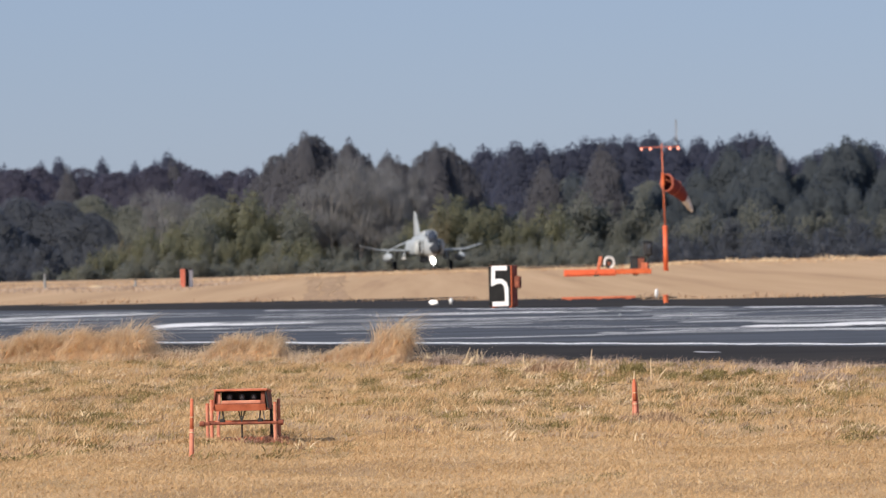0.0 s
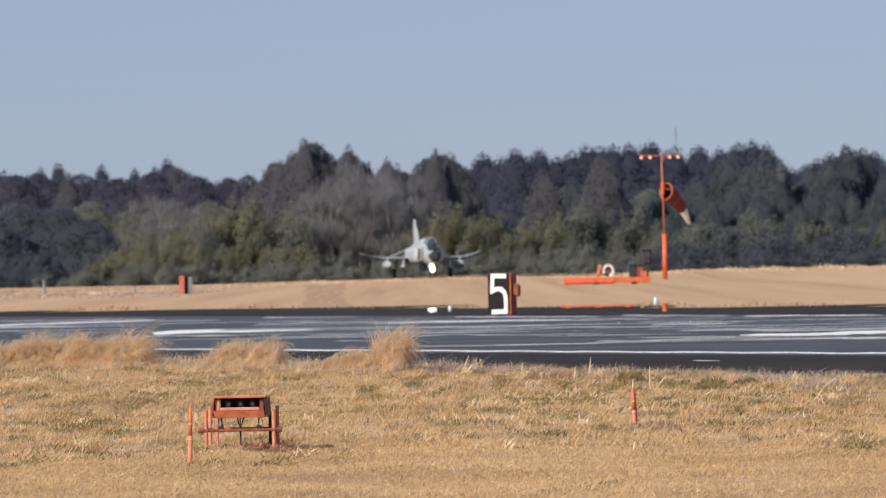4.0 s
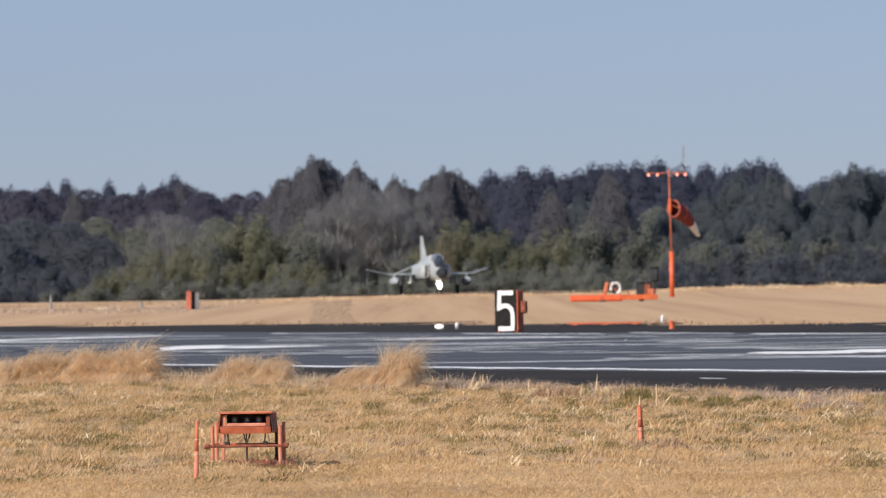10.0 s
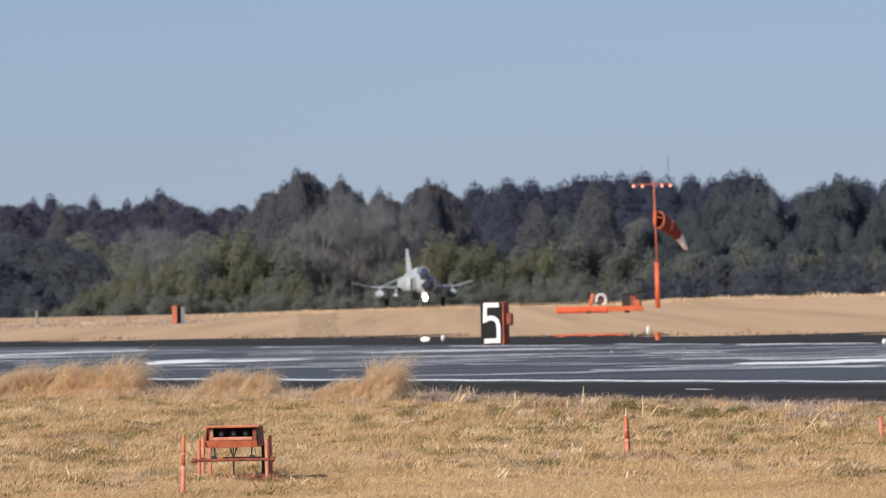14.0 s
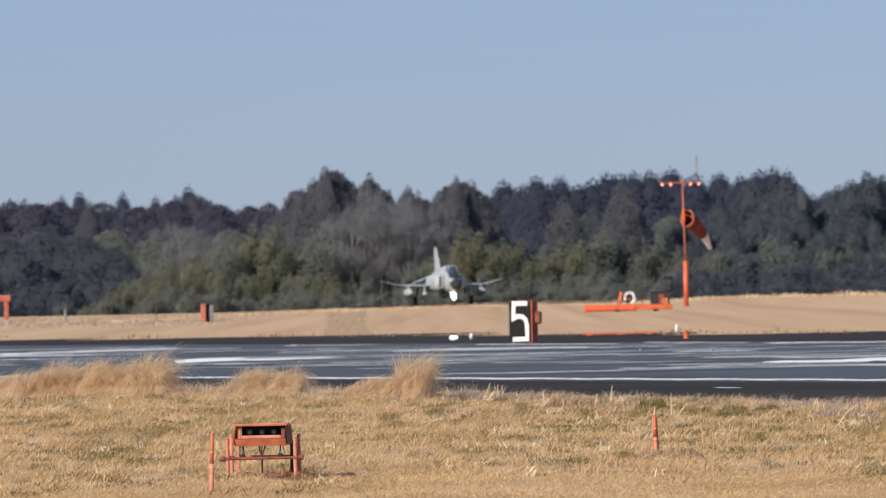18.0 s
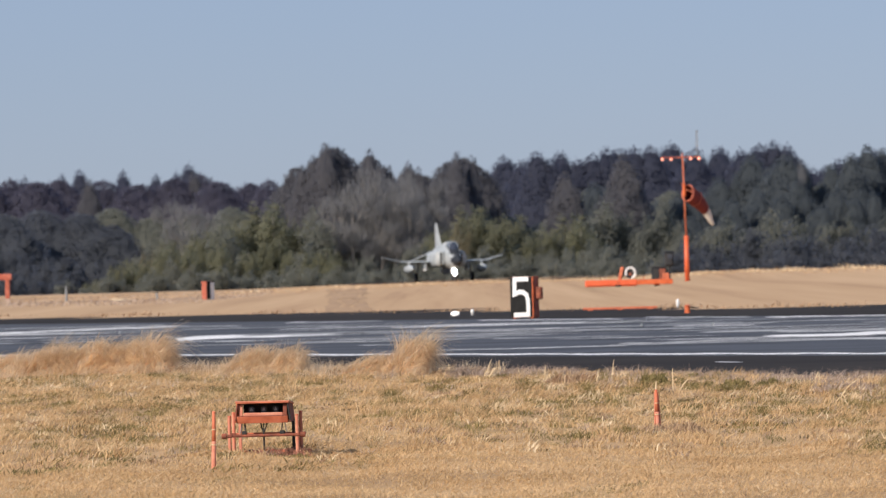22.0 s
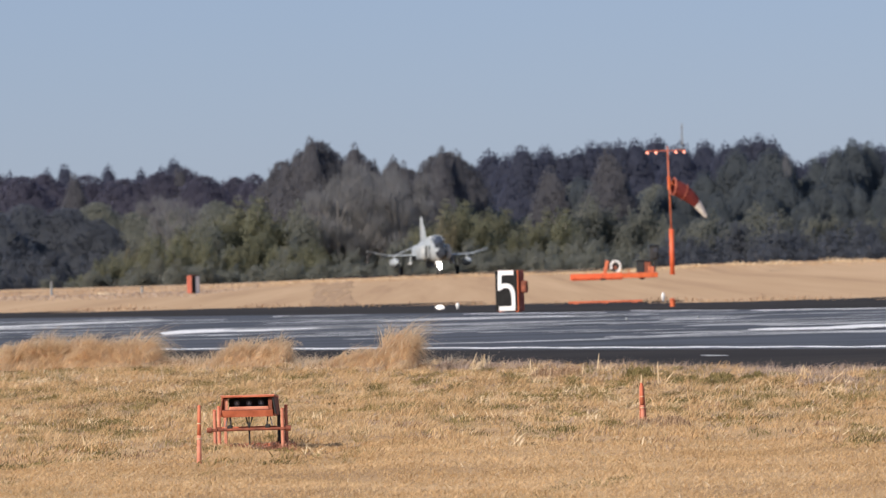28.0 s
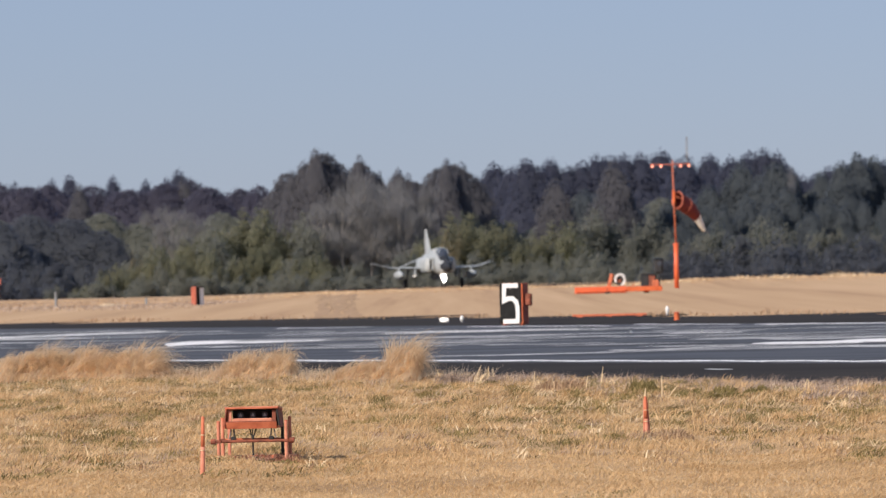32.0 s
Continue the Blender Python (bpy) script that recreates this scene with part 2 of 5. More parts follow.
def box(size, at=(0, 0, 0), bevel=0.0, rot=None, bm=None):
    bm = bm or bmesh.new()
    m = Matrix.Translation(at) @ (rot.to_4x4() if rot else Matrix()) @ Matrix.Diagonal((*size, 1))
    made = bmesh.ops.create_cube(bm, size=1, matrix=m)
    if bevel:
        edges = list({e for v in made["verts"] for e in v.link_edges})
        bmesh.ops.bevel(bm, geom=edges, offset=bevel, segments=1, affect="EDGES", profile=0.5)
    return bm


def tube(p, q, r0, r1=None, n=10, bm=None, cap=True):
    bm = bm or bmesh.new()
    p, q = Vector(p), Vector(q)
    d = q - p
    m = Matrix.Translation((p + q) / 2) @ d.to_track_quat("Z", "Y").to_matrix().to_4x4()
    bmesh.ops.create_cone(bm, cap_ends=cap, segments=n, radius1=r0, radius2=r0 if r1 is None else r1, depth=d.length, matrix=m)
    return bm


def loft(rings, n=16, power=2.0, cap=True):
    """rings: (y, x, z, half width, half height); a closed body through superellipse sections."""
    bm = bmesh.new()
    rows = []
    for y, cx, cz, a, b in rings:
        row = []
        for i in range(n):
            w = 2 * math.pi * i / n
            c, s = math.cos(w), math.sin(w)
            row.append(bm.verts.new((cx + a * math.copysign(abs(c) ** (2 / power), c), y, cz + b * math.copysign(abs(s) ** (2 / power), s))))
        rows.append(row)
    for r0, r1 in zip(rows, rows[1:]):
        for i in range(n):
            bm.faces.new((r0[i], r0[(i + 1) % n], r1[(i + 1) % n], r1[i]))
    if cap:
        bm.faces.new(rows[0][::-1])
        bm.faces.new(rows[-1])
    return bm


def bmesh_deepen(bm, depth):
    """Gives a flat face along x-z a thickness."""
    made = bmesh.ops.extrude_face_region(bm, geom=bm.faces[:])
    bmesh.ops.translate(bm, verts=[v for v in made["geom"] if isinstance(v, bmesh.types.BMVert)], vec=(0, depth, 0))
    return bm


def slab(root, tip, t_root, t_tip, axis):
    """A wing or fin: root and tip are (front, back) points; thickness along axis."""
    bm = bmesh.new()
    ax = Vector(axis)
    rows = []
    for (f, b), t in ((root, t_root), (tip, t_tip)):
        f, b = Vector(f), Vector(b)
        row = []
        for s, k in ((0, 0.08), (0.12, 0.7), (0.4, 1.0), (0.75, 0.6), (1, 0.06)):
            row.append((f.lerp(b, s), k * t / 2))
        rows.append([bm.verts.new(p + ax * k) for p, k in row] + [bm.verts.new(p - ax * k) for p, k in reversed(row)])
    n = len(rows[0])
    for i in range(n):
        bm.faces.new((rows[0][i], rows[0][(i + 1) % n], rows[1][(i + 1) % n], rows[1][i]))
    bm.faces.new(rows[0][::-1])
    bm.faces.new(rows[1])
    return bm


def flat_mesh(name, verts, faces, mat):
    """A large mesh of triangles from arrays."""
    me = bpy.data.meshes.new(name)
    verts, faces = np.asarray(verts, np.float32), np.asarray(faces, np.int32)
    k = faces.shape[1]
    me.vertices.add(len(verts))
    me.vertices.foreach_set("co", verts.ravel())
    me.loops.add(faces.size)
    me.loops.foreach_set("vertex_index", faces.ravel())
    me.polygons.add(len(faces))
    me.polygons.foreach_set("loop_start", np.arange(0, faces.size, k, dtype=np.int32))
    me.update(calc_edges=True)
    me.validate()
    me.materials.append(M[mat])
    return new(name, me)


# ---------------------------------------------------------------- ground
LANE = radians(36.6)  # the runway runs at this angle across the line of sight
ALONG = Vector((math.sin(LANE), -math.cos(LANE), 0))
ACROSS = Vector((math.cos(LANE), math.sin(LANE), 0))
GRASS_EDGE, NEAR_LINE, FAR_LINE, FIELD_EDGE = 61.2, 73.9, 112.2, 132.0


def grass_edge(s):
    """Where the near grass ends: it draws away from the runway along its length."""
    return np.clip(61.0 - 0.185 * (s + 70), 59.5, 68.5)


def smooth(a, b, x):
    k = min(1.0, max(0.0, (x - a) / (b - a)))
    return k * k * (3 - 2 * k)


def height(x, y):
    """The airfield is level; beyond it the field swells a little, then falls away to the wood."""
    z = 0.30 * smooth(375, 425, y) * smooth(14.0, 20.0, x) * (1 - smooth(430, 500, y))
    z -= 0.35 * smooth(445, 520, y)
    z -= 3.6 * smooth(585, 660, y)
    z += 0.13 * smooth(400, 436, y) * (1 - smooth(440, 475, y))
    z -= 0.44 * (1 - smooth(-26.0, 4.0, x)) * smooth(320, 400, y) * (1 - smooth(600, 660, y))
    z += 0.10 * (noise.noise((x * 0.06, y * 0.02, 3.1))) * smooth(250, 380, y) * (1 - smooth(470, 510, y))
    z += (0.07 * noise.noise((x * 0.45, y * 0.16, 8.0)) + 0.045 * noise.noise((x * 1.1, y * 0.45, 2.0))) * (1 - smooth(95, 110, x * ACROSS.x + y * ACROSS.y + 42))
    return z


def ground():
    xs = [-4500, -2500, -1200, -600, -300, -150, -90] + [-60 + 3 * i for i in range(16)] + [-12 + 0.5 * i for i in range(49)] + [15 + 3 * i for i in range(16)] + [90, 150, 300, 600, 1200, 2500, 4500]
    ys = [-3000, -1000, -300, -80, -20, 20] + [30 + 1.0 * i for i in range(0, 113)] + [145 + 6 * i for i in range(0, 91)] + [720, 800, 1000, 1400, 2000, 3000, 4600]
    verts = [(x, y, height(x, y)) for y in ys for x in xs]
    w = len(xs)
    faces = [(j * w + i, j * w + i + 1, (j + 1) * w + i + 1, (j + 1) * w + i) for j in range(len(ys) - 1) for i in range(w - 1)]
    ob = raw("ground", verts, faces, "soil", None, True)
    ob.data.materials.append(M["field"])
    for p in ob.data.polygons:
        c = p.center
        if c.x * ACROSS.x + c.y * ACROSS.y > 100:
            p.material_index = 1
    tagged(ob, "dry straw-coloured grass ground of an airfield", "ground", kind="structure")


def strip(name, n0, n1, s0, s1, z, mat, label, category, ragged=0.0):
    """A sheet of paving between two lines along the runway, with a 6 cm edge."""
    bm = bmesh.new()
    steps = 420
    top = []
    for i in range(steps + 1):
        k = 2.0 * i / steps - 1.0
        s = s0 + (s1 - s0) * (0.695 + (0.695 * k * abs(k) if k < 0 else 0.305 * k * k))
        wave = ragged * (1.1 * noise.noise((s * 0.10, s0, 0.5)) + 0.8 * noise.noise((s * 0.32, s0, 2.5)) + 0.35 * noise.noise((s * 1.1, s0, 4.5)))
        top.append([bm.verts.new(ALONG * s + ACROSS * n + Vector((0, 0, z))) for n in (n0(s) if callable(n0) else n0, (n1(s) if callable(n1) else n1) + wave)])
    for a, b in zip(top, top[1:]):
        bm.faces.new((a[0], a[1], b[1], b[0]))
    made = bmesh.ops.extrude_face_region(bm, geom=bm.faces[:])
    bmesh.ops.translate(bm, verts=[v for v in made["geom"] if isinstance(v, bmesh.types.BMVert)], vec=(0, 0, -0.06))
    return tagged(mesh_ob(name, bm, mat), label, category, kind="structure")


def paving():
    strip("runway", NEAR_LINE - 1.2, FAR_LINE + 2.0, -1400, 420, 0.020, "asphalt", "dark asphalt runway with pale streaks", "runway")
    strip("runway_shoulder_near", lambda s: float(grass_edge(s)), NEAR_LINE - 1.2, -1400, 420, 0.016, "shoulder", "dark old asphalt shoulder along the runway", "shoulder")
    strip("runway_shoulder_far", FAR_LINE + 2.0, lambda s: FIELD_EDGE - 8.0 * smooth(-178, -196, s), -1400, 420, 0.016, "shoulder", "dark old asphalt shoulder beside the dry field", "shoulder", 8.0)
    strip("verge", lambda s: float(grass_edge(s)) - 2.6, lambda s: float(grass_edge(s)) + 0.15, -1400, 420, 0.012, "verge", "bare brown soil verge along the shoulder", "verge", 0.3)
    bm = box((100, 24, 0.06), (40, 552, -0.345))
    tagged(mesh_ob("taxiway", bm, "shoulder"), "asphalt taxiway behind the dry field", "taxiway", kind="structure")


def bare_patch():
    """A tongue of bare brown soil in the far field, with ragged sides."""
    verts, faces = [], []
    cols, rows = 12, 60
    for j in range(rows + 1):
        y = 228 + 190 * j / rows
        for i in range(cols + 1):
            k = 2 * i / cols - 1
            x = (-.0185 + .0036 * k) * y + .35 * noise.noise((k * 1.5, y * .05, 1.0)) + .2 * noise.noise((k * 2.0, y * .4, 3.0))
            verts.append((x, y, height(x, y) + .012))
    w = cols + 1
    faces = [(j * w + i, j * w + i + 1, (j + 1) * w + i + 1, (j + 1) * w + i) for j in range(rows) for i in range(cols) if noise.noise((i * .5, j * .23, 5.0)) > -.22]
    tagged(raw("bare_patch", verts, faces, "patch"), "patch of rust-brown bare soil in the dry field", "soil", kind="structure")


def marking(name, p, q, w0, w1, mat, label, z=0.026):
    """A pale bar on the paving from p to q, w0 and w1 deep at its ends, with a ragged edge."""
    p, q = Vector((*p, z)), Vector((*q, z))
    n = max(4, int((q - p).length * 3))
    rng = random.Random(int(p.x * 100 + p.y))
    verts, faces = [], []
    away = Vector((0, 1, 0))
    for i in range(n + 1):
        k = i / n
        w = (w0 + (w1 - w0) * k) / 2
        c = p.lerp(q, k) + away * (min(w * 0.35, 0.5) * math.sin(i * 0.7 + p.x) + rng.uniform(-0.12, 0.12) * w)
        end = 0.25 if i in (0, n) else 1.0
        verts += [c - away * w * end * rng.uniform(0.7, 1.15), c + away * w * end * rng.uniform(0.7, 1.15)]
    for i in range(n):
        faces.append((2 * i, 2 * i + 2, 2 * i + 3, 2 * i + 1))
    ob = raw(name, [tuple(v) for v in verts], faces, mat)
    return tagged(ob, label, "marking", kind="structure")


def markings():
    a, b = ALONG * -330 + ACROSS * NEAR_LINE, ALONG * 60 + ACROSS * NEAR_LINE
    marking("edge_line", (a.x, a.y), (b.x, b.y), 1.6, 1.6, "paint", "white painted edge line of the runway")
    bar = "broad white centreline bar on the runway"
    marking("centreline_bar", (-7.9, 161.2), (-3.35, 162.3), 8.5, 3.4, "paint", bar)
    marking("centreline_bar", (7.55, 137.4), (13.6, 139.0), 3.0, 6.5, "paint", bar)
    line = "worn white far edge line of the runway"
    for p, q, w, m in (((-16.5, 183.0), (-9.4, 192.5), 4.0, "paint"), ((-5.75, 194.0), (-4.9, 194.2), 3.0, "paint"), ((-5.4, 193.6), (-2.4, 192.3), 2.4, "worn"),
                       ((0.8, 187.0), (5.4, 180.6), 1.8, "paint"), ((6.2, 183.0), (9.4, 177.0), 3.2, "worn"), ((9.7, 175.6), (13.8, 172.0), 2.4, "paint"), ((5.0, 108.4), (5.5, 107.2), 1.2, "worn")):
        marking("far_edge_line", p, q, w, w * 0.7, m, line)
    # pale grey streaks scattered over the asphalt as thin flat bars
    streak = "thin pale streak on the asphalt"
    rng = random.Random(4)
    for i in range(170):
        s, n = rng.uniform(-190, -90), rng.uniform(NEAR_LINE + 4, FAR_LINE - 3)
        c = ALONG * s + ACROSS * n
        ln = rng.uniform(0.6, 4.2)
        marking("pale_streak", (c.x - ln, c.y + rng.uniform(-0.5, 1.5)), (c.x + ln, c.y - rng.uniform(-0.5, 1.5)), rng.uniform(0.6, 2.2), rng.uniform(0.3, 1.4), "worn", streak, 0.0245 + 0.0004 * (i % 3))

    for i in range(48):
        s, n = rng.uniform(-215, -120), rng.uniform(88, FAR_LINE - 4)
        c = ALONG * s + ACROSS * n
        ln = rng.uniform(1.0, 4.5)
        marking("pale_streak", (c.x - ln, c.y + rng.uniform(-0.3, 1.0)), (c.x + ln, c.y - rng.uniform(-0.3, 1.0)), rng.uniform(0.8, 1.8), rng.uniform(0.5, 1.5), "band" if i % 3 else "paint", streak, 0.0258 + 0.0004 * (i % 3))


ground()
paving()
bare_patch()
markings()


# ---------------------------------------------------------------- the wood
def envelope(form, k):
    """Half breadth of a crown, k of the way up its height."""
    if form == "cone":
        return 6.0 * (1 - k) ** 0.62 + 0.05
    return 5.1 * math.sin(math.pi * min(1.0, 0.17 + 0.83 * k)) ** 0.6 + 0.05


def skin(form, tall, k, w, seed):
    """A place on the uneven outside of a crown, k of the way up and w round, and the way it faces there."""
    r, c, d = envelope(form, k), math.cos(w), math.sin(w)
    q = Vector((c * r * 0.42, d * r * 0.42, tall * k * 0.30))
    lump = noise.noise(q + Vector((seed, 0, 0))) * 0.42 + noise.noise(q * 2.4 + Vector((0, seed, 0))) * 0.20
    if form == "cone":
        r *= 1 + 0.07 * math.sin(k * 34 + 2.0 * math.sin(w + seed))
    r *= 1 + lump * 0.55
    slope = 0.45 if form == "cone" else (k - 0.4) * 1.8
    z = tall * (0.05 + 0.968 * k) + lump * (1.1 if form == "round" else 0.4)
    n = math.sqrt(1 + slope * slope)
    return (c * r, d * r, z), (c / n, d / n, slope / n)


def sprays(rng, at, out, size, droop):
    """Leaf sprays as thin triangles: places, the ways they face, lengths."""
    n = len(at)
    face = out + rng.normal(0, 0.55, (n, 3))
    face /= np.linalg.norm(face, axis=1)[:, None]
    a = rng.normal(0, 0.6, (n, 3)) + out * 0.4
    a[:, 2] += droop
    a -= face * np.sum(a * face, axis=1)[:, None]
    a /= np.linalg.norm(a, axis=1)[:, None]
    b = np.cross(face, a)
    s = (size * rng.uniform(0.6, 1.4, n))[:, None]
    return np.stack([at - b * s * 0.16 - a * s * 0.6, at + b * s * 0.16 - a * s * 0.5, at + a * s * 0.7], 1).reshape(-1, 3)


def unit(v):
    return v / (np.linalg.norm(v, axis=1)[:, None] + 1e-6)


def foliage(rng, form, tall, count, size):
    """A crown as a loose cloud of leaf sprays gathered in clumps or along branches, round a small dense core."""
    at, out = [], []
    if form == "plume":  # a clump of arching canes, leafy from low down to the nodding tips
        canes = 22
        per = count // canes
        for c in range(canes):
            w, foot = rng.uniform(0, 6.283), rng.uniform(0.1, 0.95)
            h, reach = tall * rng.uniform(0.62, 1.0) * (1.06 - 0.34 * foot), rng.uniform(0.3, 1.2)
            k = rng.uniform(0, 1, per) ** 0.8
            stem = np.stack([math.cos(w) * (foot + reach * k ** 2.4) + 0.35 * k ** 3, math.sin(w) * (foot + reach * k ** 2.4), h * (k - 0.10 * k ** 5)], 1)
            wide = (0.16 + 0.42 * np.sin(np.pi * np.clip(0.10 + 0.85 * k, 0, 1)))[:, None]
            off = rng.normal(0, 1, (per, 3)) * wide
            at.append(stem + off)
            out.append(unit(np.array([math.cos(w), math.sin(w), 0.5]) * 0.8 + unit(off) * 0.35 + np.array([0, 0, 0.35])))
        droop = -0.7
    else:
        seed = rng.uniform(0, 50)
        k, w = rng.uniform(0, 1, count), rng.uniform(0, 6.283, count)
        k = 1 - k ** 0.62 if form == "cone" else k
        for kk, ww in zip(k, w):
            p, way = skin(form, tall, min(0.995, kk), ww, seed)
            at.append(p)
            out.append(way)
        at, out = [np.array(at)], [np.array(out)]
        at[0][:, :2] *= rng.uniform(0.82, 1.06, count)[:, None]
        at[0] += rng.normal(0, 0.14, (count, 3))
        droop = -0.35 if form == "cone" else 0.1
    at, out = np.concatenate(at), np.concatenate(out)
    at[:, 2] = np.maximum(at[:, 2], 0.15)
    verts = sprays(rng, at, out, size, droop)
    ways = np.repeat(unit(out * 0.22 + np.array([0, 0, 0.95])), 3, axis=0)
    faces = np.arange(len(verts)).reshape(-1, 3)
    flat = np.cross(verts[1::3] - verts[0::3], verts[2::3] - verts[0::3])
    turned = np.sum(flat * out, axis=1) < 0
    faces[turned] = faces[turned][:, [0, 2, 1]]
    verts, faces, ways = verts.tolist(), faces.tolist(), ways.tolist()
    if form != "plume":
        up, round_ = 16, 18
        base = len(verts)
        for i in range(up + 1):
            for j in range(round_):
                p, way = skin(form, tall, min(0.97, i / up), 6.28319 * j / round_, seed)
                verts.append((p[0] * 0.86, p[1] * 0.86, p[2] * 0.975))
                way = Vector(way) * 0.22 + Vector((0, 0, 0.95))
                ways.append(tuple(way.normalized()))
        for i in range(up):
            for j in range(round_):
                faces.append([base + i * round_ + j, base + i * round_ + (j + 1) % round_, base + (i + 1) * round_ + (j + 1) % round_, base + (i + 1) * round_ + j])
    return verts, faces, ways


def limb(bm, p, q, r0, r1, n=6):
    tube(p, q, r0, r1, n, bm, cap=False)


TALL = {"cone": 18.0, "round": 15.0, "bare": 14.0, "plume": 11.0}


def tree(name, kind, leaf, label, seed):
    """One tree: tapered trunk, limbs and a crown of many leaf clumps."""
    rng = random.Random(seed)
    many = np.random.default_rng(seed)
    tall = TALL[kind]
    ob = thing(name, (0, 0, 0), label, "bamboo" if kind == "plume" else "tree", "trees of the wood")
    bm = bmesh.new()
    tips = []
    lean = Vector((rng.uniform(-0.3, 0.3), rng.uniform(-0.3, 0.3), 0))
    if kind == "plume":
        limb(bm, Vector((0, 0, -0.3)), Vector((0.1, 0, tall * 0.75)), 0.08, 0.03, 6)
    else:
        knots = [Vector((0, 0, -0.3)), Vector((0, 0, tall * 0.3)) + lean * 0.5, Vector((0, 0, tall * 0.65)) + lean, Vector((0, 0, tall * 0.95)) + lean * 1.4]
        for i, (p, q) in enumerate(zip(knots, knots[1:])):
            limb(bm, p, q, 0.26 - 0.07 * i, 0.19 - 0.07 * i + 0.02)
    ways = None
    if kind == "cone":
        for i in range(22):
            k = rng.uniform(0.05, 0.9)
            w, r = rng.uniform(0, 6.283), 0.8 * envelope("cone", k)
            z = tall * (0.06 + 0.93 * k)
            limb(bm, Vector((0, 0, z + 0.3)), Vector((math.cos(w) * r, math.sin(w) * r, z)), 0.06, 0.015, 4)
        verts, faces, ways = foliage(many, "cone", tall, 7000, 0.42)
    elif kind == "round":
        for i in range(12):
            w, e = rng.uniform(0, 6.283), rng.uniform(0.5, 1.2)
            z0 = tall * rng.uniform(0.2, 0.6)
            q = Vector((math.cos(w) * math.cos(e), math.sin(w) * math.cos(e), math.sin(e))) * tall * rng.uniform(0.2, 0.32) + Vector((0, 0, z0))
            limb(bm, Vector((0, 0, z0)), q, 0.10, 0.03, 5)
        verts, faces, ways = foliage(many, "round", tall, 7000, 0.42)
    elif kind == "plume":
        verts, faces, ways = foliage(many, "plume", tall, 4400, 0.40)
    else:
        verts, faces = [], []

        def grow(p, way, ln, r, depth):
            q = p + way * ln
            limb(bm, p, q, r, r * 0.6, 4)
            if depth == 0:
                tips.append(q)
                return
            for _ in range(3):
                turn = (way + Vector((rng.uniform(-1, 1), rng.uniform(-1, 1), rng.uniform(-0.1, 0.8))) * 0.45).normalized()
                grow(q, turn, ln * rng.uniform(0.6, 0.85), r * 0.6, depth - 1)
        for i in range(6):
            z0 = tall * (0.18 + 0.1 * i)
            w = i * 2.4
            grow(Vector((0, 0, z0)), Vector((math.cos(w) * 0.5, math.sin(w) * 0.5, 0.9)).normalized(), tall * 0.15, 0.08, 3)
        for c in tips:
            for _ in range(18):
                a = c + Vector((rng.gauss(0, 1), rng.gauss(0, 1), rng.gauss(0, 1))) * 0.5
                b = a + Vector((rng.uniform(-0.3, 0.3), rng.uniform(-0.3, 0.3), rng.uniform(0.4, 1.1)))
                side = Vector((rng.uniform(-1, 1), rng.uniform(-1, 1), 0)).normalized() * 0.024
                k = len(verts)
                verts += [tuple(a - side), tuple(a + side), tuple(b + side * 0.3), tuple(b - side * 0.3)]
                faces.append((k, k + 1, k + 2, k + 3))
    part("cane" if kind == "plume" else "trunk", bm, "bark", ob)
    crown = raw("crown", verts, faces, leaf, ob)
    if ways:
        crown.data.polygons.foreach_set("use_smooth", [True] * len(faces))
        crown.data.normals_split_custom_set_from_vertices(ways)
    crown["label"] = "spread of thin bare twigs" if kind == "bare" else "feathery crown of arching leafy canes" if kind == "plume" else "crown of many small leaf clumps"
    return ob


# the bluish and greyish tones of these kinds carry painted haze
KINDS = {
    "cedar": ("conifer", "cone", "cedar", "tall conifer in the far wood, tinted blue for haze"),
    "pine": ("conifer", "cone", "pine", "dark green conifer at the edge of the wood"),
    "brown": ("broadleaf_tree", "round", "brown", "dull brown broadleaf tree in the far wood, tinted blue for haze"),
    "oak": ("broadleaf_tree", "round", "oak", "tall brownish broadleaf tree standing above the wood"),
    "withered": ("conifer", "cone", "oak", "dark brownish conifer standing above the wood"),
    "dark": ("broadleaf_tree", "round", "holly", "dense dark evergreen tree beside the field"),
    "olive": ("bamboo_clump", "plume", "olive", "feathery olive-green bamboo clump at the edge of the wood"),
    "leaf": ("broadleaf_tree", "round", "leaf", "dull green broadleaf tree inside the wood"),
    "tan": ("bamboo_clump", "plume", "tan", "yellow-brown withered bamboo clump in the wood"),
    "bare": ("bare_tree", "bare", "bare", "leafless tree with fine twigs, paled grey for haze"),
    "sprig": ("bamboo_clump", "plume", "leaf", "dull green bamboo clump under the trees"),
    "dusky": ("bamboo_clump", "plume", "holly", "dusky bamboo clump before the evergreens, tinted blue for haze"),
}
SPECIMENS = {}


def plant(kind, rows):
    """rows: x, y, height, breadth. Trees stand on the low ground behind the field."""
    name, form, leaf, label = KINDS[kind]
    rng = random.Random(kind)
    for i, (x, y, tall, broad) in enumerate(rows):
        key = (kind, i % 3)
        place = pose(x, y, height(x, y) - 0.1, 0, 0, rng.uniform(-40, 40) if form == "plume" else rng.uniform(0, 360))
        size = tall / TALL[form]
        across = broad * (size if form == "plume" else 0.4 + 0.6 * size)
        m = place @ Matrix.Diagonal((across, across, size, 1))
        if key not in SPECIMENS:
            SPECIMENS[key] = tree(name, form, leaf, label, len(SPECIMENS) + 11)
            SPECIMENS[key].matrix_basis = m
        else:
            old = SPECIMENS[key].matrix_basis.copy()
            SPECIMENS[key].scale = (1, 1, 1)
            copy_thing(SPECIMENS[key], m)
            SPECIMENS[key].matrix_basis = old


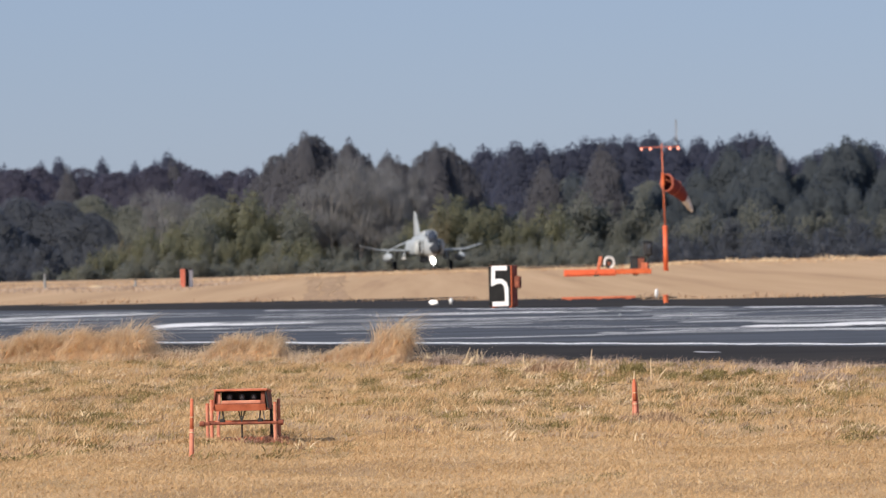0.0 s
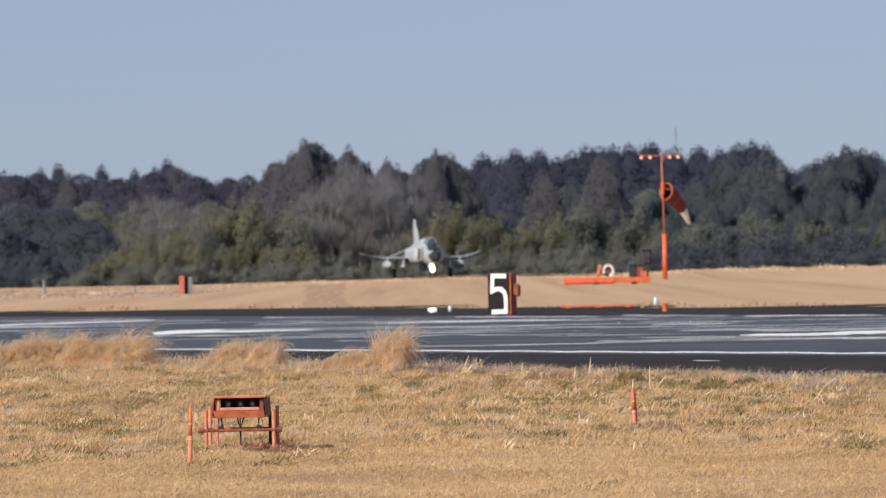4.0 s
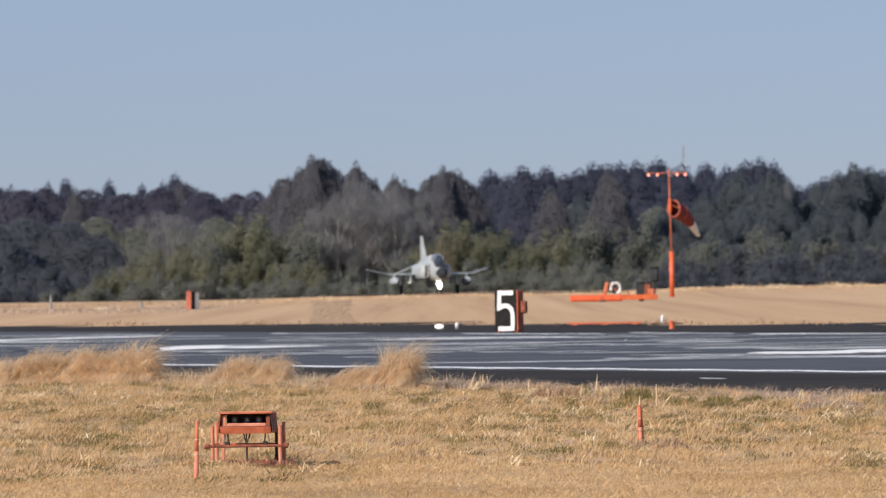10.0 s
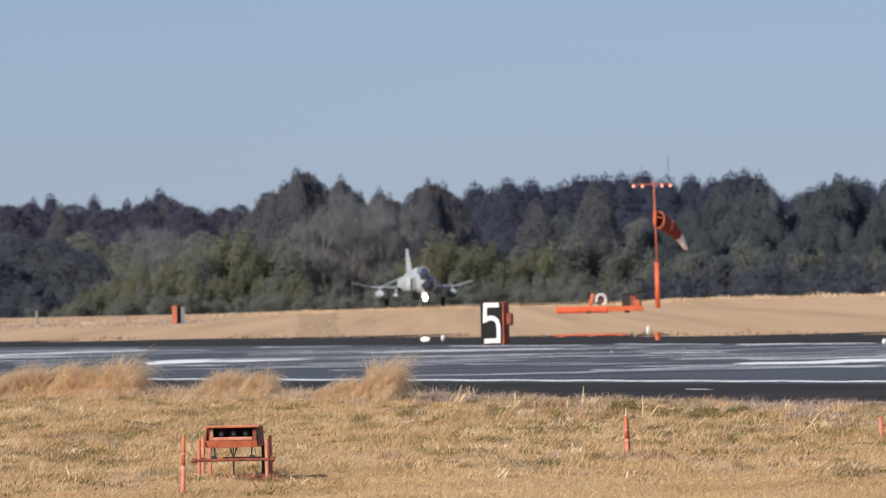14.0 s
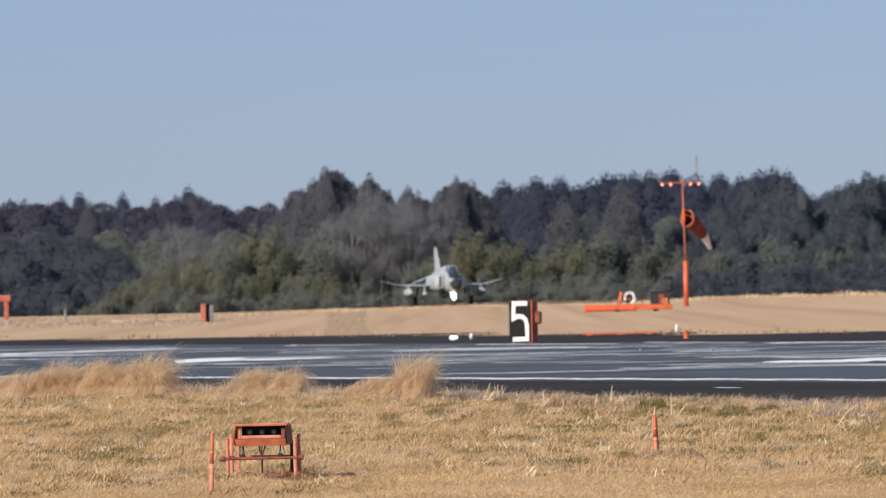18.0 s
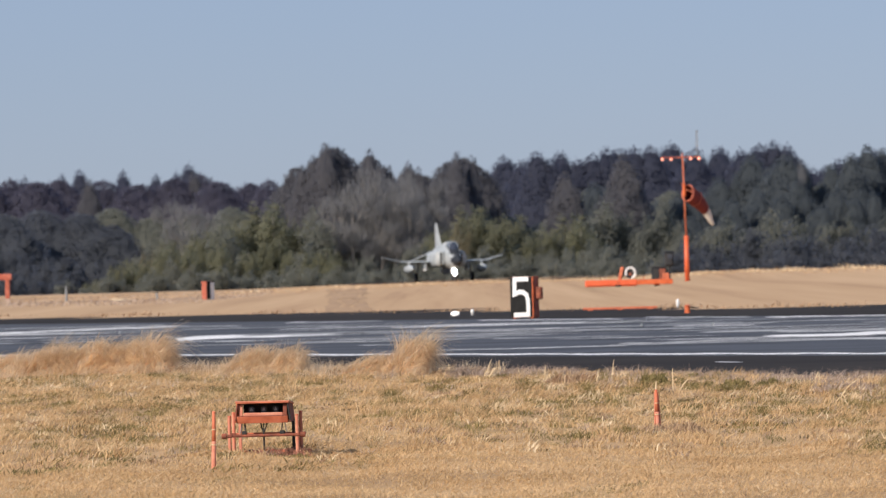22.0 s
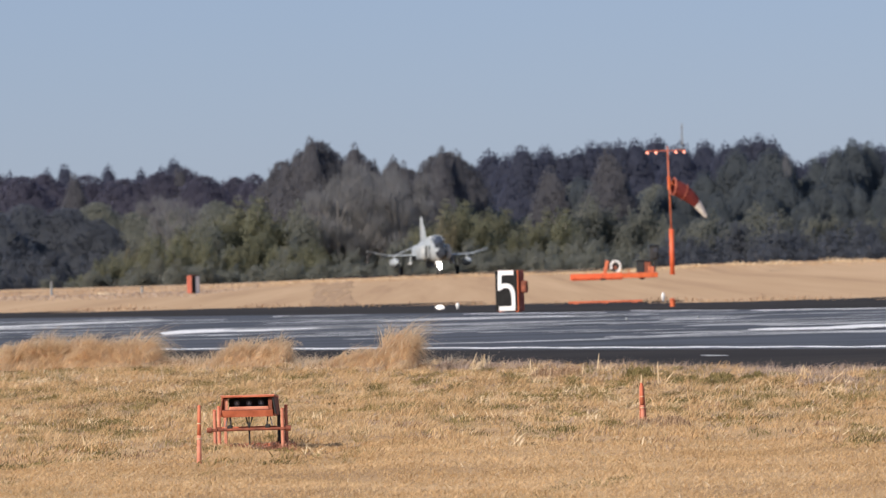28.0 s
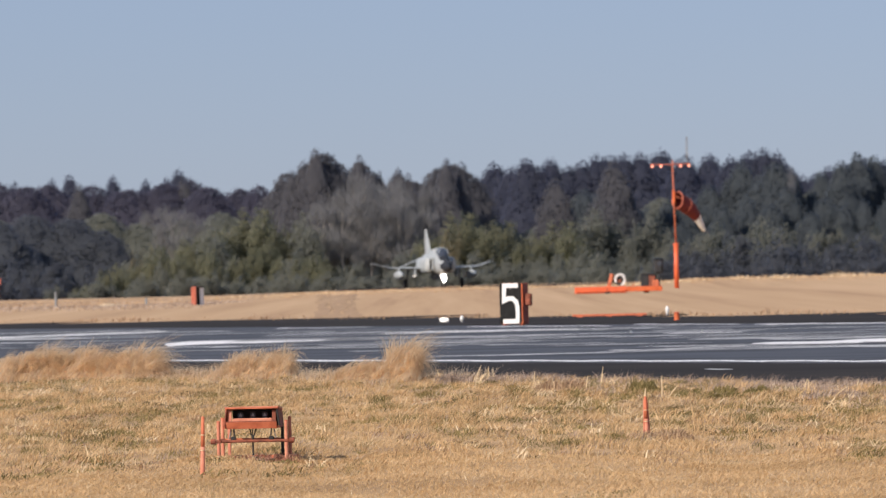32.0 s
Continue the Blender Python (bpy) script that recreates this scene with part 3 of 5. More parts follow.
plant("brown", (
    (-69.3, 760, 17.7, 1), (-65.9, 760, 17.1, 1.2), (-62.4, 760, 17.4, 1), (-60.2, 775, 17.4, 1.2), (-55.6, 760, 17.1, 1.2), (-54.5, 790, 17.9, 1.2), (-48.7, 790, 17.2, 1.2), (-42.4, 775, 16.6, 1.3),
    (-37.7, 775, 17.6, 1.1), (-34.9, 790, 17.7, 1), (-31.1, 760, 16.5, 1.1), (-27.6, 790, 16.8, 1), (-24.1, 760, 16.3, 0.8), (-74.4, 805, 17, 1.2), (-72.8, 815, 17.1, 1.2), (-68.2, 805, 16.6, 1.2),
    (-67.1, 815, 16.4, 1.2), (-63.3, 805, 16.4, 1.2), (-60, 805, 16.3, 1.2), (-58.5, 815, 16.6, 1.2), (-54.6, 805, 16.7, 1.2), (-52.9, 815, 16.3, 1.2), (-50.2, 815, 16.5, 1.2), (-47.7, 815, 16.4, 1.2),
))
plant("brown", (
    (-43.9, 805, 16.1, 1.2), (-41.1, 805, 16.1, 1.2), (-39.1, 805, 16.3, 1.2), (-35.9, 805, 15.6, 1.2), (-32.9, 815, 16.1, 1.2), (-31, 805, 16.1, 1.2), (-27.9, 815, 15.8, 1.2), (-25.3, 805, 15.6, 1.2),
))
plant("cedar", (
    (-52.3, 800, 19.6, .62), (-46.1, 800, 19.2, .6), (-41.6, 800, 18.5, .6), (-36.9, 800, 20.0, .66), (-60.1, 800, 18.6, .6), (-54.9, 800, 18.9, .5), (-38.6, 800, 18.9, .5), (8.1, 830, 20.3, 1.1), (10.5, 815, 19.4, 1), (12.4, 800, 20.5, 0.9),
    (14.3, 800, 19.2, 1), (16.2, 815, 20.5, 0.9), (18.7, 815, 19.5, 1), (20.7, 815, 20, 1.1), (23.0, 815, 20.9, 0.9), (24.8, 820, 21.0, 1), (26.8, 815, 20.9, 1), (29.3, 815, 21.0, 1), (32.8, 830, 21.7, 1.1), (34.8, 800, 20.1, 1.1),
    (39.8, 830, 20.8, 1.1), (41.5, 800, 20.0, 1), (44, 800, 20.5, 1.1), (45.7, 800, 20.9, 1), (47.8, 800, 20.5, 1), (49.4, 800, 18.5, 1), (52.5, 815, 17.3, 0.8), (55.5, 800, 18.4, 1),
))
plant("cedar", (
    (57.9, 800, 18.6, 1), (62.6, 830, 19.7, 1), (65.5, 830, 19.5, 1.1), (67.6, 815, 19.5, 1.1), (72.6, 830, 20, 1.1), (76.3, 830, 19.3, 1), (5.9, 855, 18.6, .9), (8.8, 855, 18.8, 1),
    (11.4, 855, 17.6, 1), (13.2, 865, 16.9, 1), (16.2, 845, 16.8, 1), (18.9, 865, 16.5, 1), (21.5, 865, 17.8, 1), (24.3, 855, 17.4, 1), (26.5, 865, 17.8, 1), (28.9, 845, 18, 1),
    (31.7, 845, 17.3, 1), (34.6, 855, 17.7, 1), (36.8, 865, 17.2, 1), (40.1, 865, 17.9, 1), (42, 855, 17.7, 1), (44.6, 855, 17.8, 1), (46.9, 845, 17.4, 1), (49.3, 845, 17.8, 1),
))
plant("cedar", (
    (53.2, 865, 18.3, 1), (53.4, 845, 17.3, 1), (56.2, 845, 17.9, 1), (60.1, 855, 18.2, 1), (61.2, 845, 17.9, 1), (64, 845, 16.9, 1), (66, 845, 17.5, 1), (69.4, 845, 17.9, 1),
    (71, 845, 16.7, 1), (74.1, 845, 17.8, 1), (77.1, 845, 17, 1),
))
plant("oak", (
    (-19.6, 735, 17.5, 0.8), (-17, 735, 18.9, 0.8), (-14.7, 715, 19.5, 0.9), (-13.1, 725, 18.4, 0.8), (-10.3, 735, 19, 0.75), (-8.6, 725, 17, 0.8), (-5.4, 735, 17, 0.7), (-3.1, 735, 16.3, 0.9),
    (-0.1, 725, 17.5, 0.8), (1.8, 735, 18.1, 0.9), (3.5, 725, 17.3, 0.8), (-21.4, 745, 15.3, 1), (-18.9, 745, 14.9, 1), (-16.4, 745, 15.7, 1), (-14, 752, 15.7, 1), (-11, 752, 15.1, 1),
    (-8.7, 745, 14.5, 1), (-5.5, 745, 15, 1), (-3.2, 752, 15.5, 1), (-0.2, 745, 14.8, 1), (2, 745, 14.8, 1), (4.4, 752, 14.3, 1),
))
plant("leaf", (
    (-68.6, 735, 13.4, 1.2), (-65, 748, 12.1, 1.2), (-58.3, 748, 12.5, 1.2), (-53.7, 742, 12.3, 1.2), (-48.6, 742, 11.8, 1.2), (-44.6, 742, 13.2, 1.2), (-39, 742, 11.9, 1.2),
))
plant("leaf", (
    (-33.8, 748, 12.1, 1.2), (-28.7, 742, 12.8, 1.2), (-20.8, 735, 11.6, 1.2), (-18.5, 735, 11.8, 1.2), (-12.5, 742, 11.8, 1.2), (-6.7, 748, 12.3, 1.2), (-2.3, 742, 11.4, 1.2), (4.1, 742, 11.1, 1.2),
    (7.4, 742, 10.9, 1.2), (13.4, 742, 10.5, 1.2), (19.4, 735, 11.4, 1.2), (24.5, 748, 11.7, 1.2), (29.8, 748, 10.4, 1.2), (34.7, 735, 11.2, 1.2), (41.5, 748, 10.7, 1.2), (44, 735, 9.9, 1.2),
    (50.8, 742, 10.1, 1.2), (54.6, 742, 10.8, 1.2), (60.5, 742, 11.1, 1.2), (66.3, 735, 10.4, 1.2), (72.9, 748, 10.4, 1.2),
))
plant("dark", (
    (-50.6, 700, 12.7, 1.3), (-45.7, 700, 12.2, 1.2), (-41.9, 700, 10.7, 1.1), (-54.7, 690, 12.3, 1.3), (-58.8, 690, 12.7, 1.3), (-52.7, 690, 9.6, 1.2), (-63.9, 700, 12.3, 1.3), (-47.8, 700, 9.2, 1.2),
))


def grove(kind, x0, x1, step, y, top, broad, seed):
    """Bamboo clumps or trees side by side from x0 to x1, their tops along the line top(x)."""
    rng = random.Random(seed)
    slim = 0.74 if KINDS[kind][1] == "plume" else 1.0
    other = "sprig" if kind == "olive" else ""  # duller clumps among the olive ones
    rows, x = [], x0
    while x < x1:
        yy = y + rng.uniform(-5, 5)
        rows.append((x + rng.uniform(-0.4, 0.4), yy, max(2.5, top(x) * rng.uniform(0.94, 1.24)), broad * slim * rng.uniform(0.8, 1.3)))
        x += step * slim * rng.uniform(0.75, 1.3)
    plant(kind, [row for i, row in enumerate(rows) if not other or i % 5 != 2])
    if other:
        plant(other, rows[2::5])


def line(*knots):
    """A height that goes from knot to knot (x, height)."""
    xs, zs = [k[0] for k in knots], [k[1] for k in knots]
    return lambda x: float(np.interp(x, xs, zs))


# bamboo along the edge of the wood: a back row, a front row and low canes at their feet
grove("olive", -28.0, -13.0, 2.4, 694, line((-28, 11.4), (-24, 12.6), (-20, 12.4), (-15.5, 13.2), (-13, 11.5)), 1.15, 1)
grove("olive", -42.0, -28.0, 2.6, 690, line((-42, 7.6), (-38, 9.0), (-33, 9.8), (-28, 11.0)), 1.2, 2)
grove("olive", -2.5, 9.5, 2.0, 690, line((-1, 10.0), (1.5, 11.6), (6, 12.2), (9.5, 11.4)), 1.3, 3)
grove("olive", 10.0, 17.5, 2.2, 684, line((10, 9.6), (13.5, 10.8), (17.5, 9.4)), 1.25, 4)
grove("sprig", 17.5, 27.0, 2.4, 690, line((17.5, 12.0), (20, 13.2), (23, 11.6), (27, 13.0)), 1.2, 5)
grove("tan", -37.2, -35.6, 3.0, 680, line((0, 8.6)), 0.9, 6)
grove("tan", 1.4, 3.0, 3.0, 684, line((0, 10.9)), 1.1, 7)
grove("olive", -44.0, -13.0, 2.1, 678, line((-44, 5.0), (-40, 7.0), (-34, 7.4), (-27, 8.6), (-20, 9.4), (-15, 8.0), (-13, 7.0)), 1.2, 8)
grove("sprig", -13.0, 0.0, 2.2, 682, line((-13, 7.4), (-8, 6.6), (-4, 8.4), (0, 7.4)), 1.2, 9)
grove("sprig", 0.0, 28.0, 2.2, 676, line((0, 7.0), (8, 7.8), (15, 8.0), (22, 7.0), (28, 7.4)), 1.2, 10)
grove("sprig", -14.0, 1.0, 2.3, 698, line((-14, 9.6), (-8, 8.6), (1, 9.6)), 1.3, 12)
grove("sprig", -46.0, 24.0, 1.9, 666, line((-46, 4.4), (-30, 5.6), (-10, 5.2), (10, 5.6), (24, 5.8)), 1.7, 11)
grove("dusky", 24.0, 66.0, 1.9, 666, line((24, 5.8), (66, 5.8)), 1.7, 16)
grove("dusky", 28.0, 66.0, 2.2, 677, line((28, 7.6), (40, 8.6), (50, 7.8), (66, 8.4)), 1.4, 13)
grove("sprig", 27.0, 66.0, 2.2, 690, line((27, 9.4), (40, 10.6), (50, 9.6), (66, 10.2)), 1.3, 24)
grove("dusky", -68.0, -44.0, 2.0, 668, line((-68, 6.6), (-56, 6.2), (-44, 5.0)), 1.6, 14)
grove("dusky", -68.0, -40.0, 2.3, 680, line((-68, 9.4), (-56, 9.6), (-48, 8.6), (-40, 6.6)), 1.4, 15)
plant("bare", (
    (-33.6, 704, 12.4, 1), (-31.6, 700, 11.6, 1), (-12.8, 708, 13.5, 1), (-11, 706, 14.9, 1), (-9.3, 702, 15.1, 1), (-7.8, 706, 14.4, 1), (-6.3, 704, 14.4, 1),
    # front row added as the grey exhaust haze beside the jet
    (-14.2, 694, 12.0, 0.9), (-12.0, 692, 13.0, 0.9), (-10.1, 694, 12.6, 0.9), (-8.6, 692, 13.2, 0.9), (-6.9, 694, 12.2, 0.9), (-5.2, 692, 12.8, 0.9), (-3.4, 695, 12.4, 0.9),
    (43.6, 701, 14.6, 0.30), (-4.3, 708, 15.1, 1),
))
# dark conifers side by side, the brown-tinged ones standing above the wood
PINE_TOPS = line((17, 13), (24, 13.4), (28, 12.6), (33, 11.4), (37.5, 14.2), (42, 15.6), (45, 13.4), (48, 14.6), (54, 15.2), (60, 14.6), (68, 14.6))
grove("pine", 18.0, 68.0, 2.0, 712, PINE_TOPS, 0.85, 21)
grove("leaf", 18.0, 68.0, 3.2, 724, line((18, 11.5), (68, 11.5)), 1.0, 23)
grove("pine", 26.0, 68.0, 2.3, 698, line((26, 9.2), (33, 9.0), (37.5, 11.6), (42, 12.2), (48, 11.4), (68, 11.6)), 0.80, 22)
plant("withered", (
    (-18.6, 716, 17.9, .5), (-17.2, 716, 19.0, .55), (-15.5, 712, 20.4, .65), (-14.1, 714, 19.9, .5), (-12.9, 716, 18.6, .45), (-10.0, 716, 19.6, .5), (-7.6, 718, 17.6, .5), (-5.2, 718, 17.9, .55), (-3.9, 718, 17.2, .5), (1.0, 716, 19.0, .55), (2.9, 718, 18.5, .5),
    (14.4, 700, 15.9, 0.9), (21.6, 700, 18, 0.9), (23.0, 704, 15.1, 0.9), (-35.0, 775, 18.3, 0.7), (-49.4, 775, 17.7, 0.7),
))


def mast():
    ob = thing("lattice_mast", (52.8, 1200, -4.0), "thin grey lattice mast far behind the wood", "mast")
    for sx, sy in ((-1, -1), (1, -1), (0, 1)):
        part("leg", tube((sx * 0.9, sy * 0.9, 0), (sx * 0.12, sy * 0.12, 31.5), 0.05, 0.04, 5), "steel", ob)
    bm = bmesh.new()
    for i in range(20):
        k = i / 20
        w = 0.9 - 0.78 * k
        z = 31.5 * k
        tube((-w, -w, z), (w, -w, z + 1.5), 0.03, 0.03, 4, bm)
        tube((w, -w, z), (0, w, z + 1.5), 0.03, 0.03, 4, bm)
    part("bracing", bm, "steel", ob)


# ---------------------------------------------------------------- the jet
def jet():
    ob = thing("fighter_jet", (-0.68, 546.0, -0.31), "grey twin-engined fighter jet holding on a taxiway, nose light lit", "aircraft", rz=7.0)
    ob.scale = (1.0, 1.0, 1.13)
    part("fuselage", loft([(-10.2, 0, 1.80, .50, .50), (-9, 0, 1.86, .56, .62), (-8, 0, 1.95, .62, .80), (-6.5, 0, 2.05, .76, .95), (-4, 0, 2.12, .90, 1.0), (-1, 0, 2.10, .98, .95),
                                  (2.0, 0, 2.10, .95, .86), (4.0, 0, 2.25, .70, .72), (5.6, 0, 2.45, .40, .48), (7.1, 0, 2.55, .12, .2)], 18, 2.3), "grey", ob, smooth=True)
    part("radome", loft([(-12.0, 0, 1.72, .03, .03), (-11.7, 0, 1.73, .16, .16), (-11.1, 0, 1.75, .33, .33), (-10.6, 0, 1.78, .43, .43), (-10.2, 0, 1.80, .505, .505), (-9.5, 0, 1.83, .54, .57)], 18, 2.15), "nose", ob, "dark grey nose cone", True)
    part("canopy", loft([(-8.6, 0, 2.55, .10, .05), (-8.1, 0, 2.70, .40, .36), (-7.4, 0, 2.80, .47, .54), (-6.0, 0, 2.84, .48, .58), (-4.6, 0, 2.84, .44, .52), (-3.6, 0, 2.82, .28, .28)], 16), "canopy", ob, "dark glass tandem canopy", True)
    part("anti_glare_panel", loft([(-10.1, 0, 2.02, .40, .31), (-9.2, 0, 2.12, .46, .40), (-8.3, 0, 2.30, .50, .48), (-7.9, 0, 2.40, .50, .45)], 14), "nose", ob, "dull dark panel before the windscreen", True)
    for y in (-7.75, -6.1, -4.9):
        bm = bmesh.new()
        for i in range(9):
            a, b = math.pi * i / 9, math.pi * (i + 1) / 9
            tube((math.cos(a) * .49, y, 2.81 + math.sin(a) * .57), (math.cos(b) * .49, y, 2.81 + math.sin(b) * .57), .035, .035, 5, bm)
        part("canopy_frame", bm, "grey", ob)
    part("spine", loft([(-3.9, 0, 2.95, .40, .42), (-2, 0, 3.0, .36, .36), (1.0, 0, 2.95, .28, .26), (3.0, 0, 2.9, .16, .22)], 12), "grey", ob, smooth=True)
    for s in (-1, 1):
        part("air_intake", loft([(-5.7, s * 1.06, 1.96, .36, .60), (-5.0, s * 1.10, 1.95, .42, .66), (-2.5, s * 1.08, 1.93, .56, .72), (1.0, s * .98, 1.92, .62, .70), (3.4, s * .72, 1.92, .55, .60)], 18, 2.5), "grey", ob, smooth=True)
        part("intake_mouth", loft([(-5.74, s * .98, 1.98, .10, .50), (-5.70, s * .98, 1.98, .10, .50)], 16, 4.0), "dark", ob, "dark intake mouth")
        part("splitter_plate", box((0.05, 1.2, 1.10), (s * .86, -6.0, 2.02), 0.01), "grey", ob)
        part("exhaust_nozzle", tube((s * .62, 3.3, 1.95), (s * .60, 4.6, 1.98), .52, .42, 16), "steel", ob)
        part("inner_wing", slab(((s * .9, -3.4, 1.68), (s * .9, 2.9, 1.62)), ((s * 4.1, -.4, 1.74), (s * 4.1, 2.8, 1.72)), .26, .17, (0, 0, 1)), "grey", ob)
        part("outer_wing", slab(((s * 4.1, -.75, 1.74), (s * 4.1, 2.8, 1.72)), ((s * 5.85, 1.1, 2.16), (s * 5.85, 2.95, 2.14)), .17, .08, (0, 0, 1)), "grey", ob)
        part("tailplane", slab(((s * .35, 4.0, 2.65), (s * .35, 6.6, 2.6)), ((s * 2.65, 6.0, 1.75), (s * 2.65, 7.1, 1.72)), .18, .07, (0, 0, 1)), "grey", ob)
        part("drop_tank", loft([(-3.6, s * 3.50, 1.12, .04, .04), (-3.2, s * 3.50, 1.12, .2, .2), (-2.4, s * 3.50, 1.12, .33, .33), (-1, s * 3.50, 1.12, .37, .37), (.8, s * 3.50, 1.12, .34, .34), (2.2, s * 3.50, 1.14, .05, .05)], 14), "grey", ob, "pale drop tank under the wing", True)
        part("pylon", box((.12, 2.0, .42), (s * 3.50, -.2, 1.52), .02), "grey", ob)
        part("inner_pylon", box((.14, 2.2, .55), (s * 2.05, -1.0, 1.36), .02), "grey", ob)
        part("missile", loft([(-2.6, s * 2.05, 1.02, .02, .02), (-2.3, s * 2.05, 1.02, .09, .09), (.4, s * 2.05, 1.02, .09, .09)], 8), "white", ob)
        part("main_gear", tube((s * 2.62, .3, .4), (s * 2.45, .3, 1.62), .08, .11, 8), "steel", ob)
        part("gear_door", box((.05, 1.0, .75), (s * 2.95, .3, 1.1), .01), "grey", ob)
        part("main_wheel", tube((s * 2.58, .3, .39), (s * 2.88, .3, .39), .39, .39, 18), "tyre", ob)
        part("wheel_hub", tube((s * 2.56, .3, .39), (s * 2.90, .3, .39), .19, .19, 12), "steel", ob)
        part("nose_wheel", tube((s * .10, -7.6, .24), (s * .28, -7.6, .24), .24, .24, 14), "tyre", ob)
    part("tail_fin", slab(((0, 1.6, 2.9), (0, 6.4, 2.75)), ((0, 5.2, 5.02), (0, 6.7, 5.0)), .26, .10, (1, 0, 0)), "grey", ob)
    part("rudder", slab(((0, 6.42, 2.85), (0, 6.95, 2.85)), ((0, 6.72, 4.75), (0, 7.0, 4.75)), .11, .06, (1, 0, 0)), "mid_grey", ob)
    part("nose_gear", tube((0, -7.6, .24), (0, -7.4, 1.35), .06, .09, 8), "steel", ob)
    part("nose_gear_door", box((.42, .05, .62), (-.12, -7.75, 1.12), .02), "white", ob, "white nose gear door")
    part("centreline_tank", loft([(-3.8, 0, .92, .03, .03), (-3.0, 0, .92, .28, .24), (0, 0, .92, .36, .32), (3, 0, .95, .05, .05)], 12), "mid_grey", ob, smooth=True)
    bm = bmesh.new()
    bmesh.ops.create_uvsphere(bm, u_segments=18, v_segments=10, radius=.25, matrix=Matrix.Translation((0, -8.1, .78)) @ Matrix.Diagonal((.82, .35, 1.2, 1)))
    part("landing_light", bm, "glow", ob, "bright white landing light", True)
    return ob


# ---------------------------------------------------------------- the far side of the runway
def distance_sign():
    ob = thing("distance_sign", (2.33, 189.0, 0.02), "black distance sign with a white 5 in an orange case", "sign", rz=-38)
    part("case", box((.98, .30, 1.36), (0, .16, .72), .015), "gate", ob, "dull orange-red sign case")
    part("face", box((.93, .03, 1.33), (-.012, -.004, .73), .004), "black", ob, "black sign face")
    part("front_rim", box((.035, .05, 1.36), (.478, -.008, .72), .004), "orange", ob)
    part("side_box", box((.22, .20, .42), (.60, .18, .84), .05), "oxide", ob, "dark rusty junction box")
    for x in (-.36, .36):
        part("leg", box((.08, .2, .08), (x, .14, .03), .005), "orange", ob)
    stroke = [Vector((x, 0, z)) for x, z in ((.30, 1.30), (-.27, 1.30), (-.29, .80), (-.10, .87), (.08, .86), (.22, .76), (.27, .60), (.28, .36), (.27, .11), (-.33, .10))]
    part("digit", ribbon(stroke, .152, .014, Vector((0, -.030, .02))), "white", ob, "white digit 5")


def ribbon(line_, wide, deep, shift):
    """A flat painted stroke of even width along a line of points in the x-z plane."""
    bm = bmesh.new()
    left, right = [], []
    for i, p in enumerate(line_):
        before = (p - line_[i - 1]).normalized() if i else None
        after = (line_[i + 1] - p).normalized() if i + 1 < len(line_) else None
        a, b = before or after, after or before
        n = Vector((-a.z, 0, a.x)) + Vector((-b.z, 0, b.x))
        n = n.normalized() / max(0.55, math.cos(a.angle(b) / 2))
        left.append(p + n * wide / 2 + shift)
        right.append(p - n * wide / 2 + shift)
    back = Vector((0, deep, 0))
    rows = [[bm.verts.new(v) for v in (l, r, r + back, l + back)] for l, r in zip(left, right)]
    for p, q in zip(rows, rows[1:]):
        for i in range(4):
            bm.faces.new((p[i], p[(i + 1) % 4], q[(i + 1) % 4], q[i]))
    bm.faces.new(rows[0])
    bm.faces.new(rows[-1][::-1])
    return bm


